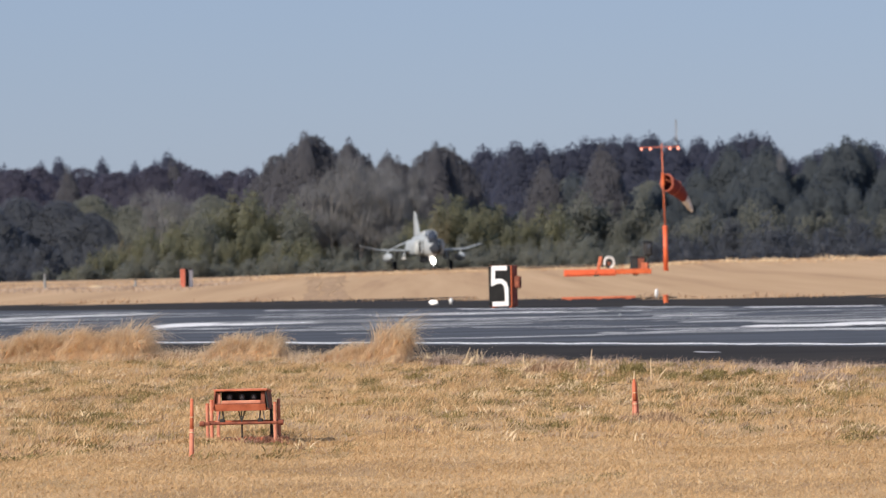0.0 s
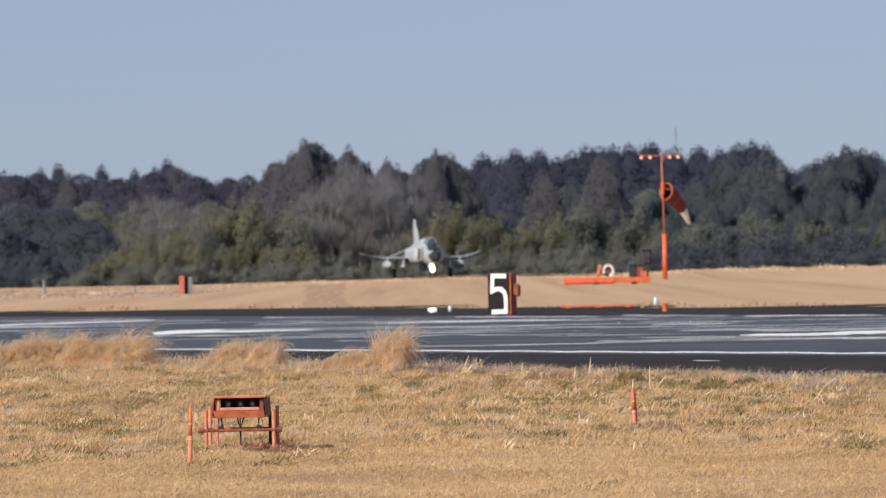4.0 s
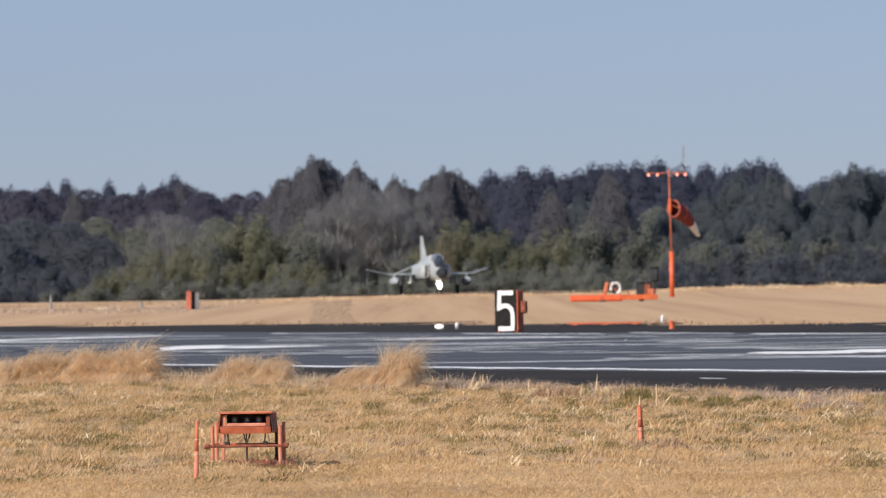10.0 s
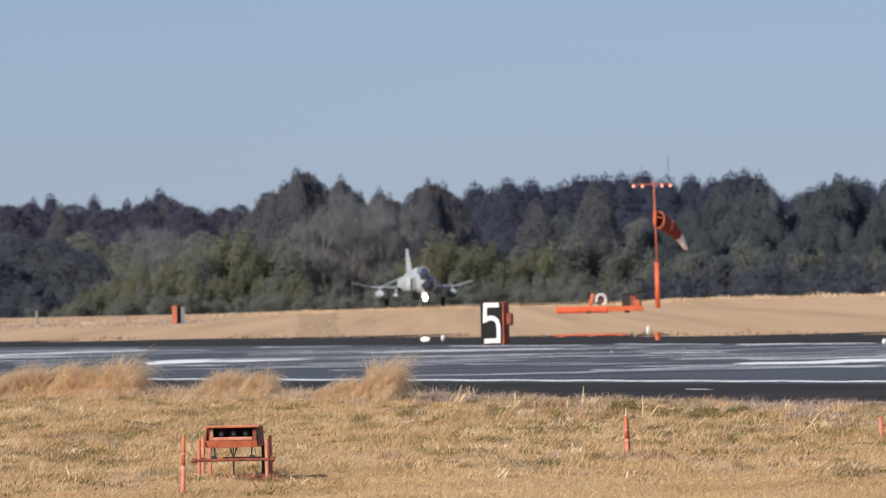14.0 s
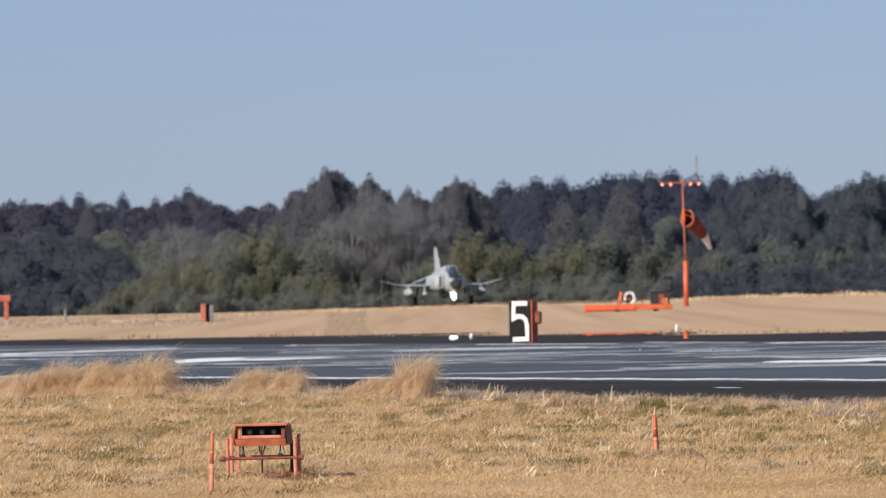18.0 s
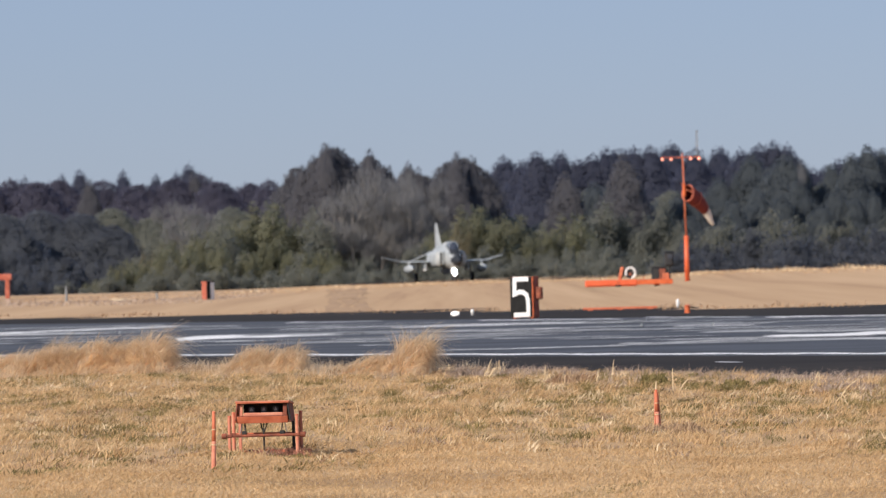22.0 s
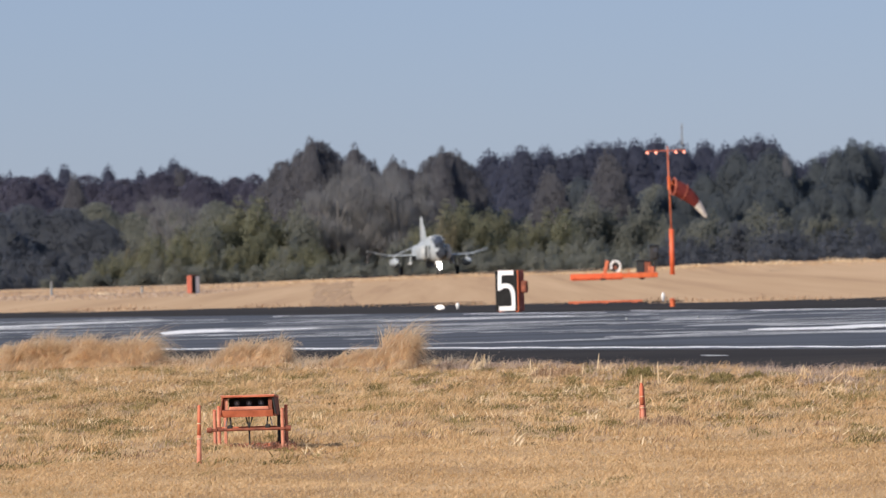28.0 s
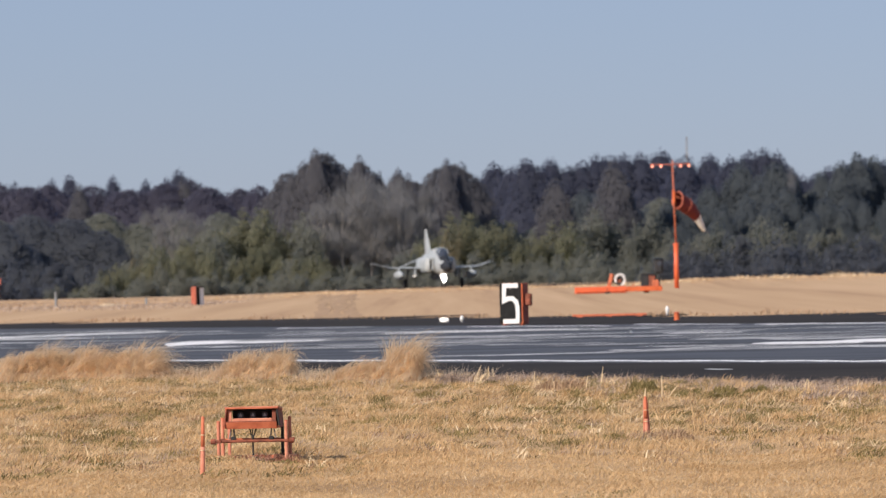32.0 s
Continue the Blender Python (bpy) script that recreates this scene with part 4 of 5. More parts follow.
def windsock():
    ob = thing("windsock_mast", (16.05, 385.0, 0.0), "orange windsock mast with lamp bar and red and white sock", "windsock")
    part("base", tube((0, 0, -.1), (0, 0, 3.0), .17, .15, 14), "vivid", ob, smooth=True)
    part("collar", tube((0, 0, 2.95), (0, 0, 3.12), .2, .12, 14), "vivid", ob)
    part("pole", tube((0, 0, 3.1), (-.12, 0, 8.75), .060, .040, 12), "rust", ob, smooth=True)
    part("lamp_bar", box((2.62, .07, .07), (-.24, 0, 8.46), .015), "gate", ob)
    for x in (-1.37, -.77, .57, 1.13):
        lampx = part("lamp_housing", tube((x - .12, -.05, 8.28), (x - .12, -.05, 8.50), .13, .07, 10), "orange", ob)
        bm = bmesh.new()
        bmesh.ops.create_uvsphere(bm, u_segments=10, v_segments=6, radius=.09, matrix=Matrix.Translation((x - .12, -.14, 8.34)))
        part("bulb", bm, "lamp_warm", lampx, "lit lamp")
    part("swivel", tube((-.06, 0, 5.8), (-.07, 0, 6.7), .11, .11, 10), "orange", ob)
    sock = thing("sock", (0, 0, 0), "red windsock with a white tip, half filled", "")
    sock.parent = ob
    n = 14

    def section(name, rings, mat, label):
        bm = bmesh.new()
        rows = []
        for x, z, r, tilt in rings:
            rows.append([bm.verts.new((x + r * math.cos(2 * math.pi * i / n) * math.sin(tilt), r * math.sin(2 * math.pi * i / n) * (1 + .05 * math.sin(5 * i)), z + r * math.cos(2 * math.pi * i / n) * math.cos(tilt))) for i in range(n)])
        for a, b in zip(rows, rows[1:]):
            for i in range(n):
                bm.faces.new((a[i], a[(i + 1) % n], b[(i + 1) % n], b[i]))
        part(name, bm, mat, sock, label, True)

    def ring(k, r):
        return (.30 + 3.15 * k, .26 * math.sin(math.pi * min(1, k * 1.05)) - .05, r, -.62 * max(0.0, 1 - k / .5) - .15 * k)
    section("mouth_section", [ring(0, .56), ring(.06, .57), ring(.14, .56), ring(.24, .53)], "red_cloth", "red cloth mouth of the windsock")
    section("seam_section", [ring(.24, .535), ring(.29, .515)], "red_cloth", "seam of the windsock")
    section("middle_section", [ring(.29, .51), ring(.38, .48), ring(.48, .43), ring(.58, .37), ring(.63, .34)], "red_cloth", "dark red cloth of the windsock")
    section("tip_section", [ring(.63, .33), ring(.72, .29), ring(.84, .23), ring(.94, .17), ring(1, .11)], "white_cloth", "greyish white cloth tip of the windsock")
    for k, r, mat, thick in ((0, .56, "gate", .06), (.26, .53, "gate", .03)):
        x, z, _, tilt = ring(k, r)
        bm = bmesh.new()
        for i in range(18):
            a, b = 2 * math.pi * i / 18, 2 * math.pi * (i + 1) / 18
            tube((x + r * math.cos(a) * math.sin(tilt), math.sin(a) * r, z + math.cos(a) * r * math.cos(tilt)), (x + r * math.cos(b) * math.sin(tilt), math.sin(b) * r, z + math.cos(b) * r * math.cos(tilt)), thick, thick, 5, bm)
        part("hoop", bm, mat, sock)
    for i in range(3):
        a = 2 * math.pi * i / 3 + .5
        part("bridle", tube((-.02, 0, 0), (.28, math.sin(a) * .55, math.cos(a) * .55), .02, .02, 5), "orange", sock)
    return sock


def barrier():
    """Low orange winch trailer in the field beside the windsock."""
    ob = thing("winch_trailer", (10.65, 340.0, 0.02), "low signal-orange winch trailer standing in the dry field", "trailer")
    ob.scale = (.89, .89, .89)
    part("deck", box((3.5, .9, .44), (-1.2, 0, .27), .04), "vivid", ob)
    part("rear_deck", box((2.4, .86, .34), (1.76, 0, .30), .03), "orange", ob, "darker orange rear deck")
    part("side_rail", box((3.3, .06, .14), (-1.2, -.48, .22), .01), "vivid", ob)
    part("headboard", box((.24, .8, .92), (-.52, 0, .90), .04, Matrix.Rotation(radians(14), 3, "Y")), "rust", ob)
    part("drum", tube((.10, -.36, .86), (.10, .42, .86), .30, .30, 18), "dark", ob, "dark cable drum")
    part("drum_core", tube((.10, -.40, .86), (.10, .46, .86), .12, .12, 12), "oxide", ob)
    bm = bmesh.new()
    for i in range(14):
        a, b = math.pi * (-.45 + 1.6 * i / 14), math.pi * (-.45 + 1.6 * (i + 1) / 14)
        tube((.12 + math.cos(a) * .32, -.42, .94 + math.sin(a) * .36), (.12 + math.cos(b) * .32, -.42, .94 + math.sin(b) * .36), .085 if i % 4 else .05, .085, 6, bm)
    part("drum_guard", bm, "white", ob, "white guard over the cable drum")
    part("hand_rail", tube((1.0, -.3, .45), (1.05, -.3, .72), .03, .03, 8), "rust", ob)
    part("tailboard", box((.42, .7, .42), (2.52, 0, .66), .03), "rust", ob, "dark red equipment box")
    part("wheel", tube((-.75, -.5, .14), (-.75, -.3, .14), .2, .2, 14), "tyre", ob)
    part("wheel", tube((1.9, .3, .14), (1.9, .5, .14), .2, .2, 14), "tyre", ob)
    box_ob = thing("floodlight", (14.95, 388.0, 0.0), "dark floodlight on a short post beside the mast", "light")
    part("post", tube((0, 0, -.05), (0, 0, 1.2), .09, .08, 8), "dark", box_ob)
    part("head", box((.62, .40, 1.0), (0, 0, 1.55), .12), "dark", box_ob)
    part("hood", box((.70, .30, .12), (0, -.12, 2.02), .05), "nose", box_ob)
    part("glass", box((.30, .03, .30), (.08, -.215, 1.72), .01), "lens", box_ob, "dull glass")
    cab = thing("equipment_cabinet", (14.15, 386.0, 0.0), "dark red-brown steel equipment cabinet in the dry field", "cabinet")
    part("body", box((1.0, .7, .95), (0, 0, .52), .04), "nose", cab)
    part("door", box((.42, .03, .78), (-.24, -.365, .52), .01), "dark", cab, "dark cabinet door")
    part("door", box((.42, .03, .78), (.24, -.365, .52), .01), "oxide", cab, "dark red cabinet door")
    part("roof", box((1.1, .82, .07), (0, 0, 1.03), .02), "dark", cab)


def edge_things():
    # orange strip added as the mirage image of the winch trailer
    board = thing("marker_board", (6.2, 209.0, 0.0), "low orange strip standing for the mirage of the winch trailer", "marker")
    part("board", box((2.75, .25, .085), (0, 0, .08), .015), "rust", board)
    for x in (-1.1, 0, 1.1):
        part("foot", box((.2, .35, .06), (x, 0, .03), .005), "rust", board)
    # orange stub added as the mirage of the windsock mast's foot
    stub = thing("marker_stub", (8.02, 193.0, 0.02), "short orange stub standing for the mirage of the windsock mast", "marker")
    part("post", tube((0, 0, -.02), (0, 0, .24), .10, .09, 10), "orange", stub)
    part("cap", tube((0, 0, .24), (0, 0, .28), .12, .08, 10), "rust", stub)
    # the first, glowing dome is added as the mirage of the jet's landing light
    lamps = (((.08, 202.0, 0.0), .17, .075, "lit", "glowing white dome standing for the mirage of the landing light"), ((.71, 202.0, 0.0), .07, .11, "white", "white runway edge light"), ((8.38, 210.0, 0.0), .07, .16, "white", "white runway edge light"), ((13.64, 167.02, 0.0), .07, .09, "white", "white runway edge light"), ((7.40, 160.71, 0.0), .03, .035, "grey", "small pale runway light"), ((5.38, 161.23, 0.0), .03, .035, "grey", "small pale runway light"), ((-10.32, 174.98, 0.0), .03, .035, "grey", "small pale runway light"))
    for at, r, h, glow, label in lamps:
        e = thing("runway_edge_light", at, label, "light", "lights along the runway edge")
        part("base", tube((0, 0, -.03), (0, 0, .04), r * 1.1, r, 12), "steel", e)
        bm = bmesh.new()
        bmesh.ops.create_uvsphere(bm, u_segments=14, v_segments=8, radius=1.0, matrix=Matrix.Translation((0, 0, .04 + h)) @ Matrix.Diagonal((r, r, h, 1)))
        part("dome", bm, glow, e, smooth=True)
    # a second sign and other small fixtures far along the field
    far = thing("distance_sign", (-14.12, 330.0, -0.18), "far orange-cased distance sign seen edge-on", "sign", rz=62)
    part("case", box((.85, .34, 1.22), (0, .17, .62), .03), "gate", far)
    part("face", box((.81, .04, 1.18), (0, -.02, .63), .01), "black", far)
    part("board", box((.42, .03, 1.0), (.17, -.05, .66), .01), "white", far)
    gate = thing("barrier_frame", (-31.8, 384.0, -0.35), "orange steel barrier frame with four legs in the dry field", "barrier")
    part("beam", box((4.2, .22, .42), (-.2, 0, 1.86), .03), "gate", gate)
    for x in (-2.1, -.75, .55, 1.6):
        part("leg", box((.30, .22, 1.70), (x, 0, .82), .02), "gate", gate)
        part("foot", box((.34, .26, .40), (x + .02, -.02, .20), .02), "fuzz", gate, "pale scuffed foot")
        part("brace", box((.08, 1.1, .1), (x, .5, .05), .01), "gate", gate)
    part("panel", box((.5, .1, 1.1), (-1.4, .02, .9), .02), "oxide", gate, "dark rusty panel")
    heap = thing("straw_heap", (-23.4, 398.0, height(-23.4, 398.0) - .02), "low pale heap of cut straw in the dry field", "heap")
    bm = bmesh.new()
    bmesh.ops.create_icosphere(bm, subdivisions=3, radius=1.0, matrix=Matrix.Diagonal((.95, .6, .26, 1)))
    for v in bm.verts:
        v.co *= 1 + .25 * noise.noise(v.co * 3.0)
    part("mound", bm, "straw", heap, smooth=True)
    for x, y, h, label in ((-27.3, 400.0, 1.15, "short white post in the dry field"), (-21.0, 402.0, .5, "low pale green marker cone in the dry field")):
        p = thing("marker_post", (x, y, height(x, y)), label, "post")
        part("shaft", tube((0, 0, -.1), (0, 0, h), .10, .08, 10), "mid_grey", p)
        part("cap", tube((0, 0, h), (0, 0, h + .06), .12, .03, 10), "steel", p)


# ---------------------------------------------------------------- the near grass
def papi(at, rz):
    ob = thing("approach_light_unit", at, "weathered orange approach light unit with three dark lamps on a frame", "light unit", "row of approach light units", rz)
    tilt = Matrix.Rotation(radians(-4), 3, "X")
    part("roof", box((.62, .66, .014), (0, .10, .578), .004, tilt), "faded", ob, "faded pinkish roof plate")
    part("roof_lip", box((.60, .012, .013), (0, -.224, .587), .003), "rust", ob)
    part("floor_plate", box((.56, .58, .014), (0, .12, .37), .003, tilt), "oxide", ob)
    for s in (-1, 1):
        lean = Matrix.Rotation(radians(-5 * s), 3, "Y")
        # right-hand plate, cheek and stay take darker colours that paint in their shade
        part("side_plate", box((.014, .60, .225), (s * .300, .10, .472), .003, lean), "rust" if s < 0 else "oxide", ob)
        part("cheek", box((.045, .018, .17), (s * .252, -.170, .478), .003), "faded" if s < 0 else "oxide", ob)
        part("hood_stay", tube((s * .285, -.20, .570), (s * .315, -.21, .385), .010, .012, 8), "oxide" if s < 0 else "cable", ob)
    part("back_plate", box((.54, .016, .205), (0, .41, .46), .003), "black", ob)
    part("lamp_box", box((.46, .03, .105), (.005, -.02, .512), .004), "black", ob)
    part("front_panel", box((.58, .014, .085), (-.005, -.195, .395), .004, Matrix.Rotation(radians(24), 3, "X")), "rust", ob, "sloping orange front panel")
    part("panel_seam", box((.575, .012, .010), (-.005, -.214, .437), .002), "oxide", ob)
    part("inner_sill", box((.45, .05, .042), (.005, -.155, .452), .010), "faded", ob, "faded pinkish sill below the lamps")
    for x in (-.135, .005, .14):
        bm = tube((x, -.09, .508), (x, -.03, .508), .040, .034, 14)
        lampx = part("lamp", bm, "black", ob)
        part("lens", tube((x, -.096, .508), (x, -.088, .508), .033, .033, 14), "lens", lampx, "dark glass lens")
        # a pale grey triangle paints the glint on each lens
        glint = bmesh.new()
        tri = [glint.verts.new(v) for v in ((x - .020, -.100, .494), (x + .020, -.100, .494), (x, -.100, .530))]
        glint.faces.new(tri)
        part("prism", bmesh_deepen(glint, .004), "mid_grey", lampx, "pale grey triangle painted as a glint on the lens")
        part("bezel", box((.07, .012, .012), (x, -.092, .468), .003), "steel", lampx)
    part("cross_beam", tube((-.46, -.16, .215), (.46, -.16, .215), .017, .017, 10), "oxide", ob, "dark rusty cross beam")
    part("rear_beam", tube((-.44, .36, .215), (.44, .36, .215), .018, .018, 10), "rust", ob)
    for s in (-1, 1):
        part("beam_end", tube((s * .42, -.16, .215), (s * .475, -.16, .215), .033, .028, 10), "oxide", ob)
        for y, h in ((-.16, .435), (.36, .46)):
            part("post", tube((s * .385, y, -.08), (s * .385, y, h), .021, .020, 10), "faded", ob)
            part("post_cap", tube((s * .385, y, h), (s * .385, y, h + .012), .024, .014, 10), "rust", ob)
            part("post_clamp", box((.062, .055, .035), (s * .385, y, .215), .006), "oxide", ob)
            part("post_foot", box((.09, .09, .03), (s * .385, y, .0), .008), "oxide", ob)
        # right inner leg is black to paint in the shade on it
        part("inner_leg", box((.034, .034, .44), (s * .305, .30, .18), .004), "cable" if s > 0 else "faded", ob)
        part("bracket", tube((s * .215, -.10, .365), (s * .205, -.15, .25), .009, .009, 8), "cable", ob)
        part("bracket_stay", tube((s * .24, -.10, .365), (s * .265, -.15, .245), .006, .006, 8), "steel", ob)
        part("clamp", box((.06, .05, .045), (s * .215, -.15, .245), .01), "cable", ob)
    for dx in (-.04, 0, .04):
        part("cable", tube((dx, -.08, .365), (dx * .2, -.10, .255), .008, .008, 6), "cable", ob)
    part("conduit", tube((0, -.10, .26), (0, -.10, -.05), .010, .010, 8), "cable", ob)
    rng = random.Random(4)
    for i in range(11):
        x = -.26 + .052 * i
        part("foot_clamp", box((rng.uniform(.04, .09), .05, rng.uniform(.02, .06)), (x, -.10 + rng.uniform(-.05, .05), .03), .010, Matrix.Rotation(.7 * i, 3, "Z")), ("oxide", "rust", "cable", "oxide")[i % 4], ob)
    return ob


def stake(x, y, tall, lean):
    ob = thing("marker_stake", (x, y, 0.0), "weathered orange marker stake in the dry grass", "stake", "stakes in the grass")
    ob.matrix_basis = pose(x, y, 0, 0, lean, 0)
    part("shaft", tube((0, 0, -.15), (0, 0, tall * .5), .028, .023, 12), "faded", ob, smooth=True)
    part("upper_shaft", tube((0, 0, tall * .5), (0, 0, tall), .022, .017, 12), "rust", ob, smooth=True)
    part("band", tube((0, 0, tall * .70), (0, 0, tall * .70 + .010), .024, .024, 12), "straw", ob, "pale worn band")
    part("lower_band", tube((0, 0, tall * .43), (0, 0, tall * .43 + .01), .030, .030, 12), "straw", ob, "pale worn band")
    part("cap", tube((0, 0, tall), (0, 0, tall + .02), .021, .012, 12), "rust", ob)
    if tall < .6:
        for k in (-1, 1):
            part("side_slat", tube((k * .042, .01, -.1), (k * .020, .01, tall * .97), .008, .007, 8), "faded", ob, "thin faded orange side slat")
        part("tip", tube((0, 0, tall + .01), (.008, 0, tall + .12), .012, .006, 8), "straw", ob, "pale thin rod at the top")


def blades(name, rng, px, py, pz, tall, wide, mat, label, lean=0.45, wind=0.25):
    """Grass blades as bent triangles pairs: arrays of feet, heights and widths."""
    n = len(px)
    w = rng.uniform(0, 2 * np.pi, n)
    bx, by = np.cos(w) * wide / 2, np.sin(w) * wide / 2
    tilt = rng.normal(0, lean, (n, 2)) * tall[:, None]
    tilt[:, 0] += wind * tall
    mid = np.stack([px + tilt[:, 0] * .35, py + tilt[:, 1] * .35, pz + tall * .6], 1)
    tip = np.stack([px + tilt[:, 0], py + tilt[:, 1], pz + tall * rng.uniform(.75, 1.0, n)], 1)
    foot = np.stack([px, py, pz], 1)
    side = np.stack([bx, by, np.zeros(n)], 1)
    verts = np.stack([foot - side, foot + side, mid + side * .7, mid - side * .7, tip], 1).reshape(-1, 3)
    k = np.arange(n)[:, None] * 5
    faces = np.concatenate([k + np.array([[0, 1, 2]]), k + np.array([[0, 2, 3]]), k + np.array([[3, 2, 4]])], 1).reshape(-1, 3)
    return tagged(flat_mesh(name, verts, faces, mat), label, "grass", kind="stuff")


def bent_blades(name, rng, px, py, pz, tall, wide, mat, label, lean=0.6, wind=0.3):
    """Broad grass blades that rise, bend over and nod: four pieces each."""
    n = len(px)
    w = rng.uniform(0, 2 * np.pi, n)
    side = np.stack([np.cos(w) * wide / 2, np.sin(w) * wide / 2, np.zeros(n)], 1)
    reach = rng.normal(0, lean, (n, 2)) * tall[:, None]
    reach[:, 0] += wind * tall
    nod = rng.uniform(.1, .75, n)
    rows = []
    for k, thin in ((0, 1.0), (.35, .95), (.7, .8), (1.0, .12)):
        c = np.stack([px + reach[:, 0] * k ** 1.7, py + reach[:, 1] * k ** 1.7, pz + tall * (k - nod * max(0, k - .4) ** 1.5)], 1)
        rows += [c - side * thin, c + side * thin]
    verts = np.stack(rows, 1).reshape(-1, 3)
    k = np.arange(n)[:, None] * 8
    faces = np.concatenate([k + np.array([[2 * j, 2 * j + 1, 2 * j + 3, 2 * j + 2]]) for j in range(3)], 1).reshape(-1, 4)
    return tagged(flat_mesh(name, verts, faces, mat), label, "grass", kind="stuff")


def field_noise(x, y, s, seed):
    return np.array([noise.noise((a * s, b * s * .6, seed)) for a, b in zip(x, y)])


def lawn():
    rng = np.random.default_rng(5)

    def scatter(n, y0, y1):
        u = rng.uniform(0, 1, n)
        y = np.sqrt(y0 ** 2 + u * (y1 ** 2 - y0 ** 2))
        x = rng.uniform(-1, 1, n) * (y * .0875 + .3)
        keep = x * ACROSS.x + y * ACROSS.y < grass_edge(x * ALONG.x + y * ALONG.y) + rng.normal(0, .22, n) - .1
        return x[keep], y[keep]
    x, y = scatter(330000, 45, 128)
    n = x * ACROSS.x + y * ACROSS.y
    patch = field_noise(x, y * .35, .7, 1.7)
    tuft = field_noise(x, y * .30, 2.1, 5.2)
    knot = field_noise(x, y * .22, 5.0, 7.7)
    hollow = field_noise(x, y * .20, 2.7, 9.4)
    rough = np.clip((y - 59) / 14, 0, 1)
    keep = (n < grass_edge(x * ALONG.x + y * ALONG.y) - 1.1 + .9 * tuft) | (rng.random(len(x)) < .12)
    x, y, patch, tuft, knot, hollow, rough = (v[keep] for v in (x, y, patch, tuft, knot, hollow, rough))
    tall = (.022 + .022 * rng.random(len(x))) * (1 + .4 * patch + .5 * tuft) * (1 + 1.5 * rough * np.clip(.35 + 1.5 * tuft + 1.6 * knot, 0, 2.2))
    tall = np.clip(tall, .014, None)
    green = hollow + .5 * patch + .10 * rng.normal(0, 1, len(x)) > .32 - .27 * rough + .28 * (1 - rough) - .10 * np.clip(x / 5, -.4, 1)
    green |= rng.random(len(x)) < .12 * rough
    z = np.array([height(a, b) for a, b in zip(x, y)])
    wide = .005 + .006 * rng.random(len(x))
    dry = ~green
    blades("dry_lawn", rng, x[dry], y[dry], z[dry] - .004, tall[dry], wide[dry], "blade", "short dry straw-coloured grass", 1.0, .4)
    blades("green_lawn", rng, x[green], y[green], z[green] - .004, tall[green] * .9, wide[green], "green", "patches of olive-brown grass among the straw", .9, .3)
    x, y = scatter(70000, 45, 63)
    z = np.array([height(a, b) for a, b in zip(x, y)])
    blades("close_lawn", rng, x, y, z - .004, rng.uniform(.020, .050, len(x)), .005 + .006 * rng.random(len(x)), "blade", "short dry straw-coloured grass", 1.0, .4)
    # taller tussocks scattered over the rough part
    cx, cy = scatter(1100, 62, 128)
    m = 26
    x = np.repeat(cx, m) + rng.normal(0, .08, len(cx) * m)
    y = np.repeat(cy, m) + rng.normal(0, .12, len(cx) * m)
    t = np.repeat(rng.uniform(.06, .19, len(cx)), m) * rng.uniform(.4, 1.15, len(cx) * m)
    z = np.array([height(a, b) for a, b in zip(x, y)])
    blades("tussocks", rng, x, y, z - .01, t, .006 + .006 * rng.random(len(x)), "blade", "taller dry grass tussocks", .8, .3)
    cx, cy = scatter(260, 60, 128)
    m = 16
    x = np.repeat(cx, m) + rng.normal(0, .10, len(cx) * m)
    y = np.repeat(cy, m) + rng.normal(0, .15, len(cx) * m)
    t = np.repeat(rng.uniform(.06, .20, len(cx)), m) * rng.uniform(.4, 1.15, len(cx) * m)
    z = np.array([height(a, b) for a, b in zip(x, y)])
    blades("bleached_tussocks", rng, x, y, z - .01, t, .006 + .005 * rng.random(len(x)), "straw", "bleached pale grass tussocks", 1.0, .4)
    # coarse bent tufts, thickest in the rough middle of the lawn
    def coarse(name, count, y0, y1, m, low, high, mat, label, spread=.07, near=0.0, seed=1.0):
        cx, cy = scatter(count, y0, y1)
        keep = field_noise(cx, cy * .35, .8, seed) > near
        cx, cy = cx[keep], cy[keep]
        x = np.repeat(cx, m) + rng.normal(0, spread, len(cx) * m)
        y = np.repeat(cy, m) + rng.normal(0, spread * 2, len(cx) * m)
        t = np.repeat(rng.uniform(low, high, len(cx)), m) * rng.uniform(.45, 1.15, len(cx) * m)
        z = np.array([height(a, b) for a, b in zip(x, y)])
        bent_blades(name, rng, x, y, z - .012, t, .008 + .010 * rng.random(len(x)), mat, label)
    coarse("coarse_tufts", 950, 62, 118, 34, .07, .19, "blade", "coarse bent tufts of dry grass", .085, -.2)
    coarse("bleached_tufts", 420, 61, 112, 15, .07, .17, "straw", "bleached bent grass blades", .06, -.1, 4.0)
    coarse("rusty_tufts", 420, 60, 112, 38, .04, .11, "weed", "low red-brown tufts in the dry grass", .10, .0, 7.0)
    coarse("olive_tufts", 1500, 59, 116, 38, .04, .12, "green", "olive-brown bent tufts in the dry grass", .13, .12, 9.0)
    coarse("dark_tufts", 520, 60, 108, 44, .03, .10, "umber", "dark umber-green pockets in the dry grass", .075, .02, 12.0)
    coarse("low_tufts", 500, 48, 63, 10, .03, .075, "blade", "short bent tufts of dry grass", .06, -.3, 3.0)
    # fuzzy dead grass on the verge
    s = rng.uniform(-128, -35, 26000)
    n = grass_edge(s) + .25 - np.abs(rng.normal(0, 1.3, 26000))
    x, y = s * ALONG.x + n * ACROSS.x, s * ALONG.y + n * ACROSS.y
    lump = np.clip(.7 + 1.2 * field_noise(x, y, 1.1, 3.3), .2, 2)
